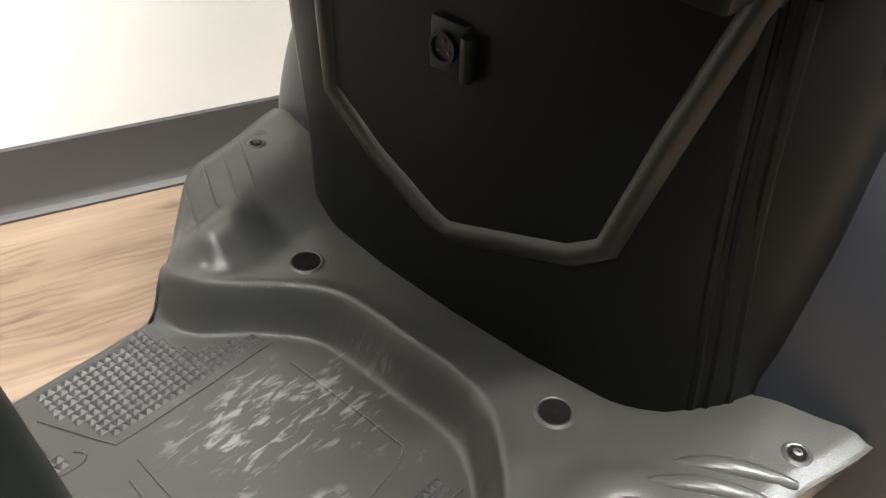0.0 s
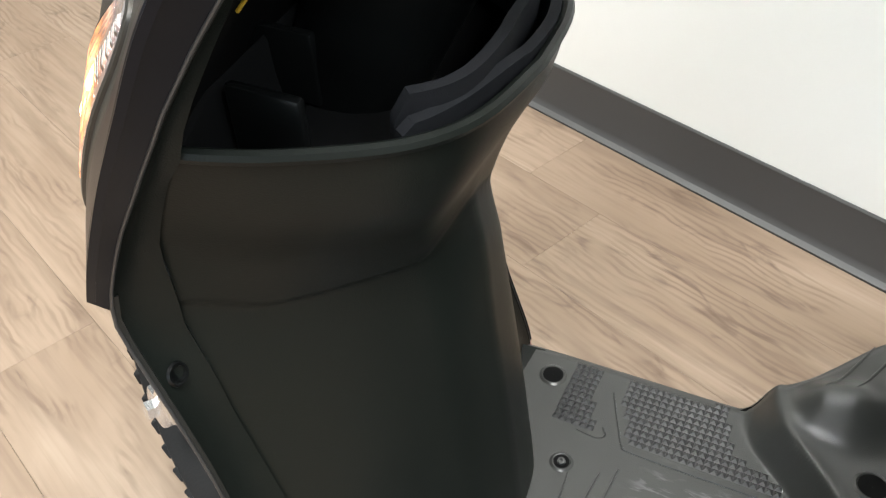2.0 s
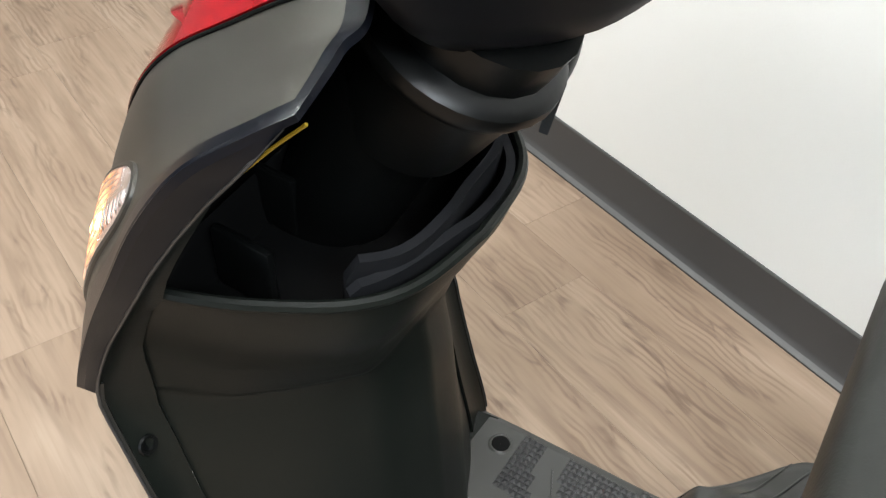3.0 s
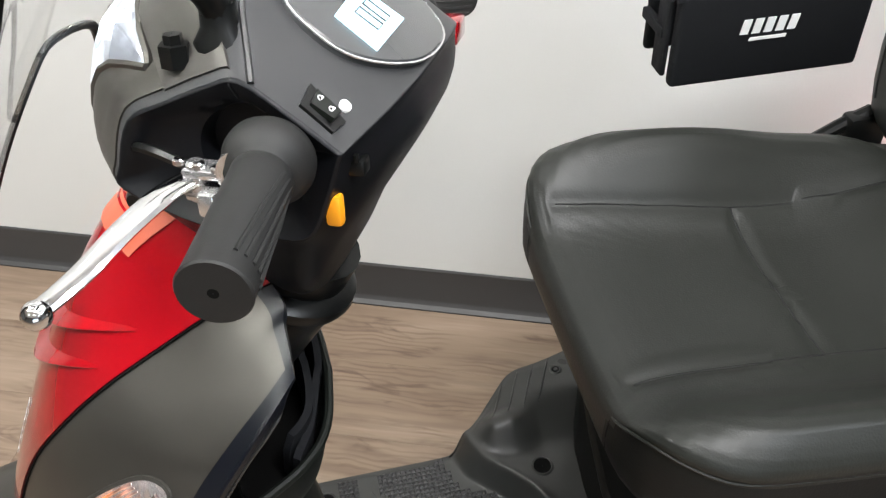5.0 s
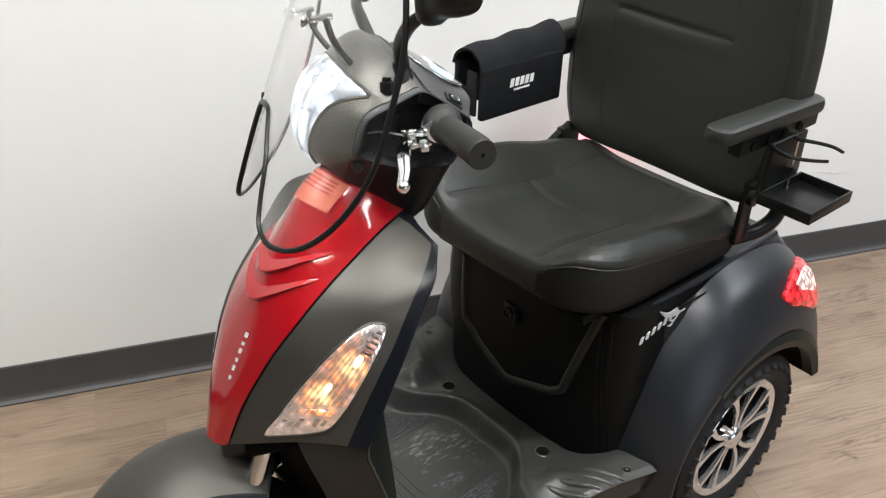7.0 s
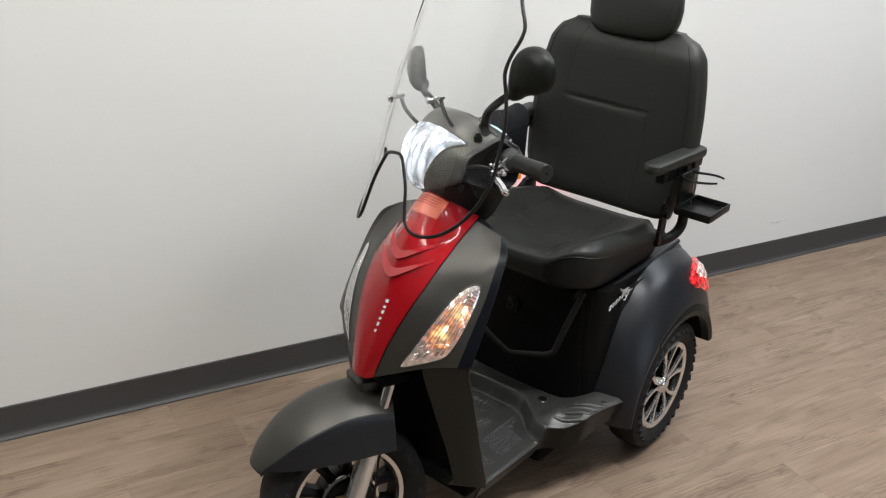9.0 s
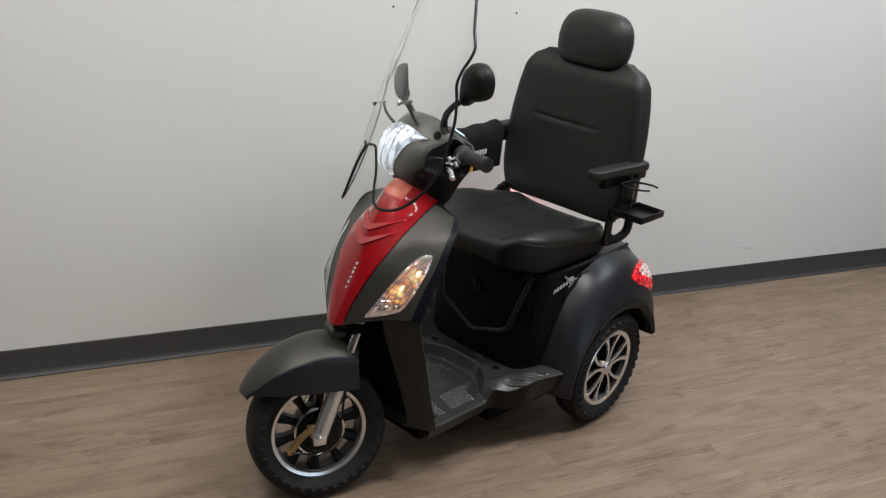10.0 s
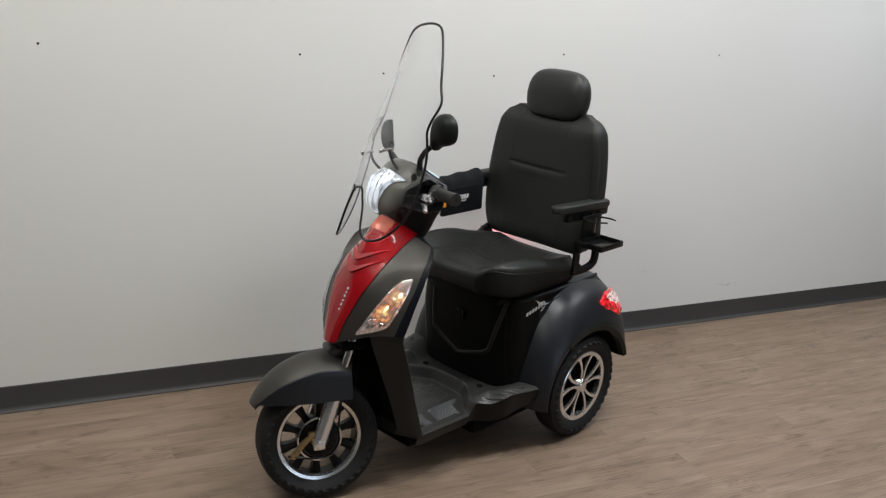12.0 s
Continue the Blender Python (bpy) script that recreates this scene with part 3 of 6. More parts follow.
lathe(bm, [(0.045, 0.001), (0.045, 0.062), (0.03, 0.068), (-0.03, 0.068), (-0.042, 0.060), (-0.046, 0.03), (-0.055, 0.026), (-0.055, 0.001)], HUB, (0, 1, 0), 40)
steered("brake_drum", bm, RIM_BLACK, front_wheel, "black brake drum")
bm = bmesh.new()
lathe(bm, [(-0.036, 0.064), (-0.043, 0.070), (-0.040, 0.076), (-0.032, 0.074)], HUB, (0, 1, 0), 48, True)
steered("drum_ring", bm, CHROME, front_wheel, "bright ring round the drum")
bm = bmesh.new()
tube(bm, [(0.015, -0.058, 0.225), (-0.02, -0.060, 0.20), (-0.045, -0.060, 0.17)], 0.0105, 8)
block(bm, (0.001, -0.069, 0.211), (0.029, -0.050, 0.239), 0.005)
block(bm, (-0.06, -0.066, 0.157), (-0.036, -0.052, 0.175), 0.003)
steered("brake_arm", bm, BRASS, front_wheel, "brass-coloured brake arm")
bm = bmesh.new()
tube(bm, [(-0.07, -0.058, 0.168), (-0.03, -0.066, 0.160), (0.02, -0.066, 0.150), (0.07, -0.066, 0.175), (0.10, -0.068, 0.24), (0.115, -0.075, 0.33), (0.15, -0.075, 0.40)], 0.0035, 6)
steered("brake_cable", bm, BLACK_SMOOTH, front_wheel)

# fork
for s in (-1, 1):
    bm = bmesh.new()
    foot, top = Vector((0.030, s * 0.073, 0.196)), Vector((0.118, s * 0.075, 0.415))
    tube(bm, [foot, foot.lerp(top, 0.12), foot.lerp(top, 0.9), top], 0.0245, 18, 3)
    leg = steered("fork_leg", bm, SILVER, scooter, "silver fork leg")
    bm = bmesh.new()
    block(bm, (0.010, s * 0.084 - 0.013, 0.185), (0.050, s * 0.084 + 0.013, 0.222), 0.006)
    lathe(bm, [(0, 0.0005), (0, 0.012), (s * 0.012, 0.011), (s * 0.012, 0.0005)], (0.030, s * 0.094, 0.203), (0, 1, 0), 6)
    steered("axle_clamp", bm, SILVER, leg)
    bm = bmesh.new()
    tube(bm, [top, top + Vector((0.062, 0, 0.155))], 0.015, 16, 1)
    steered("stanchion", bm, CHROME, leg, "polished chrome stanchion")
bm = bmesh.new()
block(bm, (0.125, -0.095, 0.505), (0.200, 0.095, 0.535), 0.008)
tube(bm, [(0.165, 0, 0.50), (0.36, 0, 0.99)], 0.028, 14, 1)
steered("fork_crown", bm, DARK, scooter)

# front mudguard: an arched top with flat side skirts
def guard(u, v):
    """u across (-1 to 1), v along from the tip to the tail."""
    ang = radians(34 + v * 81)
    w = bend(v, [0, 0.12, 0.35, 0.6, 1.0], [0.045, 0.072, 0.094, 0.103, 0.104])
    crest = bend(v, [0, 0.3, 0.7, 1.0], [0.262, 0.274, 0.290, 0.303])
    fall = bend(v, [0, 0.25, 0.6, 1.0], [0.012, 0.030, 0.044, 0.052])
    au = abs(u)
    if au < 0.62:
        t = au / 0.62
        r = crest - fall * t ** 2.0
        return (HUB.x - r * math.cos(ang), math.copysign(w * (0.98 * t), u), HUB.z + r * math.sin(ang))
    t = (au - 0.62) / 0.38
    r = crest - fall
    x, z = HUB.x - r * math.cos(ang), HUB.z + r * math.sin(ang)
    low = min(z - 0.006, 0.345 + 0.012 * (1 - v))
    return (x, math.copysign(w * (0.98 + 0.02 * t), u), z + (low - z) * t)


bm = sheet(guard, [-1, -0.9, -0.8, -0.7, -0.63, -0.61] + steps(-0.58, 0.58, 20) + [0.61, 0.63, 0.7, 0.8, 0.9, 1], steps(0, 1, 30), 0.003)
mudguard = steered("front_mudguard", bm, SATIN, scooter, "dark satin front mudguard with deep side skirts", sharp=28)
# top laid over the guard in a lighter grey than its skirts
bm = sheet(lambda u, v: Vector(guard(u * 0.60, v)) + Vector((-0.5 * math.cos(radians(34 + v * 81)), 0, math.sin(radians(34 + v * 81)))) * 0.0022, steps(-1, 1, 22), steps(0.01, 0.99, 30), 0.002)
steered("guard_top", bm, GRAPHITE, mudguard, "lighter top of the mudguard")
bm = bmesh.new()
block(bm, (0.088, -0.050, 0.478), (0.150, 0.050, 0.512), 0.010, 3)
steered("mount_bracket", bm, GRAPHITE, mudguard)

# the shield's rim line, shared by apron and leg shield
ZS = [0.20, 0.30, 0.40, 0.45, 0.50, 0.545, 0.582, 0.642, 0.695, 0.736, 0.770, 0.800, 0.823, 0.841, 0.868]
RIM_X = [0.315, 0.288, 0.263, 0.250, 0.235, 0.220, 0.212, 0.235, 0.266, 0.290, 0.312, 0.334, 0.353, 0.366, 0.374]
RIM_Y = [0.212, 0.208, 0.204, 0.202, 0.201, 0.200, 0.199, 0.196, 0.193, 0.188, 0.181, 0.175, 0.170, 0.160, 0.120]


def rim_at(z):
    return bend(z, ZS, RIM_X), bend(z, ZS, RIM_Y)


# -- front apron: stations from the beak up, columns centre / red edge / side / rim --
APRON = [
    [(0.062, 0, 0.552), (0.074, -0.032, 0.556), (0.145, -0.130, 0.590), (0.206, -0.207, 0.598)],
    [(0.086, 0, 0.622), (0.098, -0.047, 0.630), (0.165, -0.140, 0.650), (0.222, -0.209, 0.632)],
    [(0.121, 0, 0.700), (0.138, -0.068, 0.710), (0.202, -0.150, 0.712), (0.248, -0.208, 0.685)],
    [(0.155, 0, 0.768), (0.1795, -0.082, 0.764), (0.2415, -0.152, 0.759), (0.276, -0.206, 0.735)],
    [(0.190, 0, 0.826), (0.222, -0.0875, 0.804), (0.270, -0.1495, 0.794), (0.304, -0.201, 0.785)],
    [(0.223, 0, 0.876), (0.272, -0.0875, 0.837), (0.307, -0.1415, 0.826), (0.335, -0.192, 0.827)],
    [(0.252, 0, 0.914), (0.322, -0.088, 0.868), (0.346, -0.130, 0.853), (0.358, -0.171, 0.844)],
    [(0.292, 0, 0.946), (0.366, -0.084, 0.884), (0.371, -0.116, 0.869), (0.374, -0.153, 0.853)],
]
NV = len(APRON) - 1


def apron(u, v, lift=0.0):
    """u from -3 (left rim) over 0 (centre) to 3, v along the stations."""
    s = -1 if u <= 0 else 1
    a = abs(u)

    def at(uu, vv):
        cols = []
        for c in range(4):
            cols.append([bend(vv, list(range(NV + 1)), [APRON[r][c][k] for r in range(NV + 1)]) for k in range(3)])
        ext = [[cols[1][0], -cols[1][1], cols[1][2]]] + cols
        return Vector([bend(uu + 1, [0, 1, 2, 3, 4], [q[k] for q in ext]) for k in range(3)])
    p = at(a, v)
    if lift:
        du = at(min(a + 0.05, 3), v) - at(max(a - 0.05, 0), v)
        dv = at(a, min(v + 0.05, NV)) - at(a, max(v - 0.05, 0))
        n = du.cross(dv)
        n.normalize()
        if n.x > 0:
            n = -n
        p = p + n * lift
    return Vector((p.x, p.y * -s, p.z))


bm = sheet(lambda u, v: apron(u, v, 0.003), steps(-0.985, 0.985, 26), steps(0.0, NV, 40), 0.004)
red_panel = part("nose_panel", bm, RED, scooter, "glossy red painted nose panel")
for s in (-1, 1):
    bm = sheet(lambda u, v: apron(u, v), [s * x for x in steps(0.99, 2.62, 22)], steps(0.0, 6.64, 38), 0.005)
    side = part("side_cowl", bm, GRAPHITE, scooter, "satin graphite side cowl")
    bm = bmesh.new()
    tube(bm, [apron(s * 1.0, v, 0.0008) for v in steps(0.25, NV - 0.4, 24)], 0.0013, 6, 1)
    part("edge_trim", bm, DARK, side)
    bm = sheet(lambda u, v: apron(u, v, 0.0005), [s * x for x in steps(2.60, 3, 6)], steps(0.0, NV, 40), 0.005)
    part("cowl_edge", bm, EDGE_PAINT, side, "satin blue-black cowl edge")
    bm = sheet(lambda u, v: apron(u, v, 0.0005), [s * x for x in steps(1.0, 2.60, 16)], steps(6.62, NV, 4), 0.005)
    part("cowl_edge", bm, EDGE_PAINT, side, "satin blue-black cowl edge")
    # rim return towards the rider
    def lip(u, v):
        p = apron(s * 3, v)
        rx, ry = rim_at(p.z - 0.012)
        return p.lerp(Vector((rx, s * ry, p.z - 0.012)), u)
    bm = sheet(lip, steps(0, 1, 3), steps(0, NV, 40), 0.003)
    part("rim_return", bm, EDGE_PAINT, side)
# two swooping ribs moulded into the red panel
for v0, reach, rise in ((3.72, 0.80, 1.35), (3.08, 0.84, 1.15)):
    bm = bmesh.new()
    loops = []
    for u in steps(-reach, reach, 40):
        k = abs(u) / reach
        v = v0 + rise * k ** 1.55 - 0.04
        h = 0.0075 * (1 - k ** 3) + 0.0005
        wide = 0.12 * (1 - 0.55 * k)
        loops.append([apron(u, v + dv * wide, 0.002 + dh * h) for dv, dh in ((-0.55, -0.3), (-0.40, 0.35), (-0.2, 0.9), (0.0, 1.0), (0.7, 0.80), (2.0, 0.34), (3.6, -0.1))])
    rings(bm, loops, False)
    part("moulded_rib", bm, RED, red_panel)
for k in range(6):
    bm = sheet(lambda u, v: apron(u, v, 0.0042), steps(-0.26, -0.16, 2), steps(1.42 + 0.17 * k, 1.42 + 0.17 * k + (0.10 if k % 2 else 0.07), 1), 0.0005)
    part("badge_bar", bm, BADGE_PRINT, red_panel)
bm = sheet(lambda u, v: apron(u, v, 0.0046), steps(-0.40, 0.34, 8), steps(5.75, 6.70, 6), 0.0006)
part("warning_sticker", bm, GREY_PRINT, red_panel, "pale orange translucent sticker")
for k in range(4):
    bm = sheet(lambda u, v: apron(u, v, 0.0053), steps(-0.30, 0.26, 6), steps(6.22 + 0.11 * k, 6.26 + 0.11 * k, 1), 0.0004)
    part("sticker_line", bm, RED, red_panel)

# indicator lamps let into the cowls
LAMP = [(1.47, 0.33), (1.56, 0.8), (1.64, 1.5), (1.73, 2.2), (1.83, 2.75), (1.95, 3.12), (2.12, 3.36), (2.30, 3.42), (2.37, 3.2), (2.40, 2.7), (2.41, 2.0), (2.38, 1.2), (2.28, 0.58), (2.05, 0.36), (1.75, 0.28)]


def lamp_patch(s, shrink, lift, lo, hi):
    """The lamp's outline filled with rings, between two lifts."""
    out = catmull([(a, b, 0) for a, b in LAMP], 3, True)
    cu, cv = sum(p.x for p in out) / len(out), sum(p.y for p in out) / len(out)
    bm = bmesh.new()
    loops = []
    for k, h in ((shrink, lo), (shrink, hi), (shrink * 0.93, hi + 0.0015), (shrink * 0.7, hi + 0.002), (shrink * 0.4, hi + 0.002), (shrink * 0.1, hi + 0.002)):
        loops.append([apron(s * (cu + (p.x - cu) * k), cv + (p.y - cv) * k, lift + h) for p in out])
    rings(bm, loops, True, False, True)
    return bm


def lamp_left(v):
    return bend(v, [0.33, 0.8, 1.5, 2.2, 2.75, 3.12, 3.36], [1.47, 1.56, 1.64, 1.73, 1.83, 1.95, 2.12])


def lamp_right(v):
    return bend(v, [0.40, 0.58, 1.2, 2.0, 2.7, 3.2, 3.4], [2.20, 2.28, 2.38, 2.41, 2.40, 2.37, 2.33])


def lamp_cell(s, k0, k1, v0, v1, low, high):
    """A small raised facet between two shares of the lamp's width."""
    def at(k, v, h):
        u = lamp_left(v) + (lamp_right(v) - lamp_left(v)) * k
        return apron(s * u, v, h)
    bm = bmesh.new()
    km, vm = (k0 + k1) / 2, (v0 + v1) / 2
    rings(bm, [[at(k0, v0, low), at(k1, v0, low), at(k1, v1, low), at(k0, v1, low)],
               [at(km + (k - km) * 0.55, vm + (v - vm) * 0.55, high) for k, v in ((k0, v0), (k1, v0), (k1, v1), (k0, v1))]], True, False, True)
    return bm


for s in (-1, 1):
    lit = apron(s * 1.8, 1.5, 0)[1] < 0
    shine, cell = (REFLECTOR, LIT_FACET) if lit else (CLEAR_LAMP, FACET)
    lamp = part("indicator_lamp", lamp_patch(s, 1.0, 0.0, -0.004, 0.0012), shine, scooter,
                "clear faceted indicator lamp, amber bulb lit" if lit else "clear faceted indicator lamp, unlit")
    # a row of square facets at the foot, long flutes over the bulbs, a ladder of steps at the top
    for k in range(6):
        part("facet", lamp_cell(s, 0.10 + 0.135 * k, 0.22 + 0.135 * k, 0.50 + 0.015 * k, 0.74 + 0.02 * k, 0.0018, 0.0045 - 0.0015 * (k % 2)), FACET if k % 3 else cell, lamp, flat=True)
    for k in range(5):
        part("facet", lamp_cell(s, 0.10 + 0.16 * k, 0.24 + 0.16 * k, 0.80 + 0.02 * k, 0.98 + 0.02 * k, 0.0018, 0.0040), cell, lamp, flat=True)
    for k in range(9):
        share = 0.10 + 0.10 * k
        top = 2.95 if k < 4 else 2.35
        bm = bmesh.new()
        tube(bm, [apron(s * (lamp_left(v) + (lamp_right(v) - lamp_left(v)) * share), v, 0.0014) for v in steps(1.06 + 0.02 * k, top, 10)], 0.0022, 8, 1)
        part("flute", bm, cell, lamp)
    for k in range(11):
        v = 2.42 + 0.076 * k
        part("facet", lamp_cell(s, 0.52 - 0.004 * k, 0.93, v, v + 0.062, 0.0018, 0.0042), FACET if k % 2 else cell, lamp, flat=True)
    for v, share, ru, rv in ((2.28, 0.66, 0.060, 0.16), (1.52, 0.46, 0.050, 0.12)):
        if not lit:
            break
        u = lamp_left(v) + (lamp_right(v) - lamp_left(v)) * share
        bm = bmesh.new()
        rings(bm, [[apron(s * (u + ru * k * math.cos(t)), v + rv * k * math.sin(t), 0.0036 + 0.0012 * (1 - k)) for t in steps(0, 2 * math.pi, 18)[:-1]] for k in (1, 0.6, 0.15)], True, False, True)
        part("bulb", bm, AMBER_CORE, lamp, "glowing amber bulb")
    bm = bmesh.new()
    ring = catmull([(a, b, 0) for a, b in LAMP], 3, True)
    tube(bm, [apron(s * p.x, p.y, 0.0) for p in ring], 0.0028, 6, 1, True)
    part("lamp_bezel", bm, GRAPHITE, lamp)

# -- leg shield: rim line from the pan up to the apron's top --
COL_Z = [0.20, 0.30, 0.40, 0.50, 0.548, 0.554, 0.580, 0.603, 0.636, 0.670, 0.694]
COL_N = [0.392, 0.384, 0.372, 0.360, 0.3505, 0.3505, 0.3570, 0.3675, 0.3840, 0.394, 0.397]
COL_CX = [0.362, 0.353, 0.343, 0.331, 0.3235, 0.3280, 0.3355, 0.3430, 0.3560, 0.363, 0.364]
COL_CY = [0.088, 0.083, 0.078, 0.073, 0.0700, 0.0712, 0.0805, 0.0905, 0.1010, 0.105, 0.106]
COL_E = [0.320, 0.294, 0.268, 0.240, 0.2262, 0.2290, 0.2300, 0.2310, 0.2450, 0.262, 0.272]
COL_W = [0.165, 0.165, 0.165, 0.165, 0.1650, 0.1650, 0.1660, 0.1675, 0.1695, 0.171, 0.172]


def column(u, z):
    """The column between the rider's feet: slanted sides, a rounded nose; it swells into the pocket at the top."""
    a = abs(u)
    # the crease under the pocket arches up over the nose and at the outer edges
    low = z - ramp01((z - 0.46) / 0.08) * (0.022 * ramp01((0.34 - a) / 0.34) + 0.016 * ramp01((a - 0.72) / 0.28))
    w, nose, edge, cx, cy = [bend(low, COL_Z, q) for q in (COL_W, COL_N, COL_E, COL_CX, COL_CY)]
    x = bend(a, [0, 0.22, 0.42, 0.70, 1.0], [nose, nose - (nose - cx) * 0.30, cx, edge + (cx - edge) * 0.52, edge])
    y = bend(a, [0, 0.22, 0.42, 0.70, 1.0], [0, cy * 0.62, cy, w + (cy - w) * 0.46, w])
    tilt = ramp01((z - 0.56) / 0.13)
    return Vector((x, math.copysign(y, u), z + tilt * (0.012 * a * a - 0.012)))


us = steps(-1, 1, 44)
bm = sheet(column, us, steps(0.20, 0.53, 14) + steps(0.536, 0.600, 20) + [0.61, 0.62, 0.63, 0.64, 0.65, 0.665, 0.68, 0.692, 0.694], 0.004)
leg_shield = part("leg_shield", bm, BLACK, scooter, "matt black leg shield column with a pocket")
for s in (-1, 1):
    def flange(u, z):
        rx, ry = rim_at(z)
        inner = column(s * 1.0, z) if z < 0.694 else Vector((bend(z, [0.694, 0.78, 0.868], [0.272, 0.310, 0.352]), s * bend(z, [0.694, 0.8, 0.868], [0.172, 0.146, 0.100]), z))
        p = Vector((rx - 0.004, s * (ry - 0.002), z)).lerp(inner + Vector((0.0, 0, 0)), u)
        p.x -= 0.004 * math.sin(u * math.pi)
        return p
    bm = sheet(flange, steps(0, 1, 5), steps(0.20, 0.836, 36), 0.004)
    wing = part("shield_flange", bm, BLACK, leg_shield)
    bm = bmesh.new()
    tube(bm, [Vector((rim_at(z)[0], s * rim_at(z)[1], z)) for z in steps(0.205, 0.845, 40)], 0.0013, 8, 1)
    part("edge_bead", bm, STEEL, leg_shield, "thin grey edge bead")
    # outer lower panel running forward from the rim
    def outer(u, z):
        z = z + 0.036 * u * ramp01((0.42 - z) / 0.22)
        rx, ry = rim_at(z)
        fx, fy = bend(z, [0.20, 0.30, 0.45, 0.60], [0.245, 0.222, 0.180, 0.140]), bend(z, [0.20, 0.30, 0.45, 0.60], [0.165, 0.158, 0.135, 0.115])
        p = Vector((rx, s * ry, z)).lerp(Vector((fx, s * fy, z)), u)
        p.y += s * 0.010 * math.sin(u * math.pi)
        return p
    bm = sheet(outer, steps(0, 1, 10), steps(0.195, 0.598, 20), 0.004)
    part("lower_cowl", bm, COWL_BLACK, scooter, "matt black lower cowl beside the fork")
    bm = bmesh.new()
    p = Vector((0.2295, s * 0.185, 0.525))
    lathe(bm, [(0.0, 0.0085), (0.002, 0.0075), (0.0015, 0.0055), (-0.002, 0.005), (-0.002, 0.0005)], p + Vector((0.001, 0, 0)), (1, 0, 0.35), 16)
    part("screw", bm, BLACK_SMOOTH, leg_shield)
# near-black sheet as the shade behind the fork; closes the front below the beak
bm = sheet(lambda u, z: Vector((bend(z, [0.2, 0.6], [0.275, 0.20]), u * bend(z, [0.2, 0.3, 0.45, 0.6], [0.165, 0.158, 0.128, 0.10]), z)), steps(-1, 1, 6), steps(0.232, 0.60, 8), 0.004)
part("fork_gap_shade", bm, DARK, scooter)
# pocket liner: floor and back wall under the handlebar, near-black for the shade inside
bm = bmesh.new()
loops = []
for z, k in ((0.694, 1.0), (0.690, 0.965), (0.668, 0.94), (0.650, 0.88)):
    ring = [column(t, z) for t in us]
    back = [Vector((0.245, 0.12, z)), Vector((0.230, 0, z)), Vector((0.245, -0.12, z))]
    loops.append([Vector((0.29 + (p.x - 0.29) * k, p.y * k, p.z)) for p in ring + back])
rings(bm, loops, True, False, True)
part("pocket", bm, DARK, leg_shield, "black storage pocket, shaded near-black inside")
bm = bmesh.new()
tube(bm, [column(t, 0.6945) for t in us], 0.0045, 8, 1)
part("pocket_lip", bm, BLACK, leg_shield)
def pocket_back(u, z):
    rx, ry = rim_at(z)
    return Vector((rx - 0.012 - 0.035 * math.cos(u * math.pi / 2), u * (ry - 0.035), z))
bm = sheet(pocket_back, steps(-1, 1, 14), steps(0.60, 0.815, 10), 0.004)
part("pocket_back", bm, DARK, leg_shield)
for y, x, z0, z1 in ((-0.110, 0.275, 0.65, 0.70), (-0.045, 0.24, 0.65, 0.70)):
    bm = bmesh.new()
    block(bm, (x - 0.02, y - 0.004, z0), (x + 0.03, y + 0.004, z1), 0.003)
    part("pocket_rib", bm, BLACK_SMOOTH, leg_shield)
for inset, rise in ((0.95, 0.008), (0.88, 0.020)):
    def fold(q, h):
        p = column(q, 0.694)
        k = ramp01((q + 0.45) / 0.06)
        return Vector((0.27 + (p.x - 0.27) * (inset - 0.05 * (1 - h)) + 0.004 * math.sin(q * 9 + inset * 40), p.y * (inset - 0.02 * (1 - h)), p.z - 0.03 * (1 - h) + rise * h * k))
    bm = sheet(fold, steps(-0.43, 0.97, 36), steps(0, 1, 5), 0.007)
    part("pocket_fold", bm, CANVAS, leg_shield, "black folded liner in the pocket")
bm = bmesh.new()
tube(bm, [(0.290, -0.128, 0.755), (0.312, -0.128, 0.780), (0.334, -0.127, 0.804), (0.356, -0.126, 0.826)], 0.0012, 6)
part("wire", bm, YELLOW, leg_shield, "yellow wire")
# steering column cover with ignition lock and key
bm = bmesh.new()
tube(bm, [(0.262, 0, 0.64), (0.312, 0, 0.74), (0.366, 0, 0.815), (0.390, 0, 0.858)], 0.046, 20, 3, r_end=0.056)
cover = part("column_cover", bm, BLACK_SMOOTH, scooter, "black steering column cover")
bm = bmesh.new()
lathe(bm, [(-0.075, 0.050), (-0.030, 0.056), (-0.006, 0.061), (-0.003, 0.066), (0.004, 0.069), (0.011, 0.068), (0.016, 0.062), (0.018, 0.050)], (0.368, 0, 0.822), (0.48, 0, 0.88), 32, True)
part("column_collar", bm, BLACK_SMOOTH, cover)
bm = bmesh.new()
lathe(bm, [(0, 0.017), (0.010, 0.017), (0.012, 0.014), (0.012, 0.0005)], (0.378, 0.040, 0.800), (0.25, 0.9, -0.1), 20)
lock = part("ignition_lock", bm, STEEL, cover, "ignition lock on the steering column")
bm = bmesh.new()
rings(bm, [[(0.3875 + dx, 0.0895 + 0.010 * k, 0.712 + 0.010 * k), (0.3925 + dx, 0.0895 + 0.010 * k, 0.712 + 0.010 * k), (0.394 + dx, 0.106 + 0.010 * k, 0.745 + 0.010 * k), (0.386 + dx, 0.106 + 0.010 * k, 0.745 + 0.010 * k)] for k, dx in ((0, -0.001), (0, 0.0015))], True, True, True)
part("key", bm, STEEL, lock, "flat steel key blade", flat=True)
bm = bmesh.new()
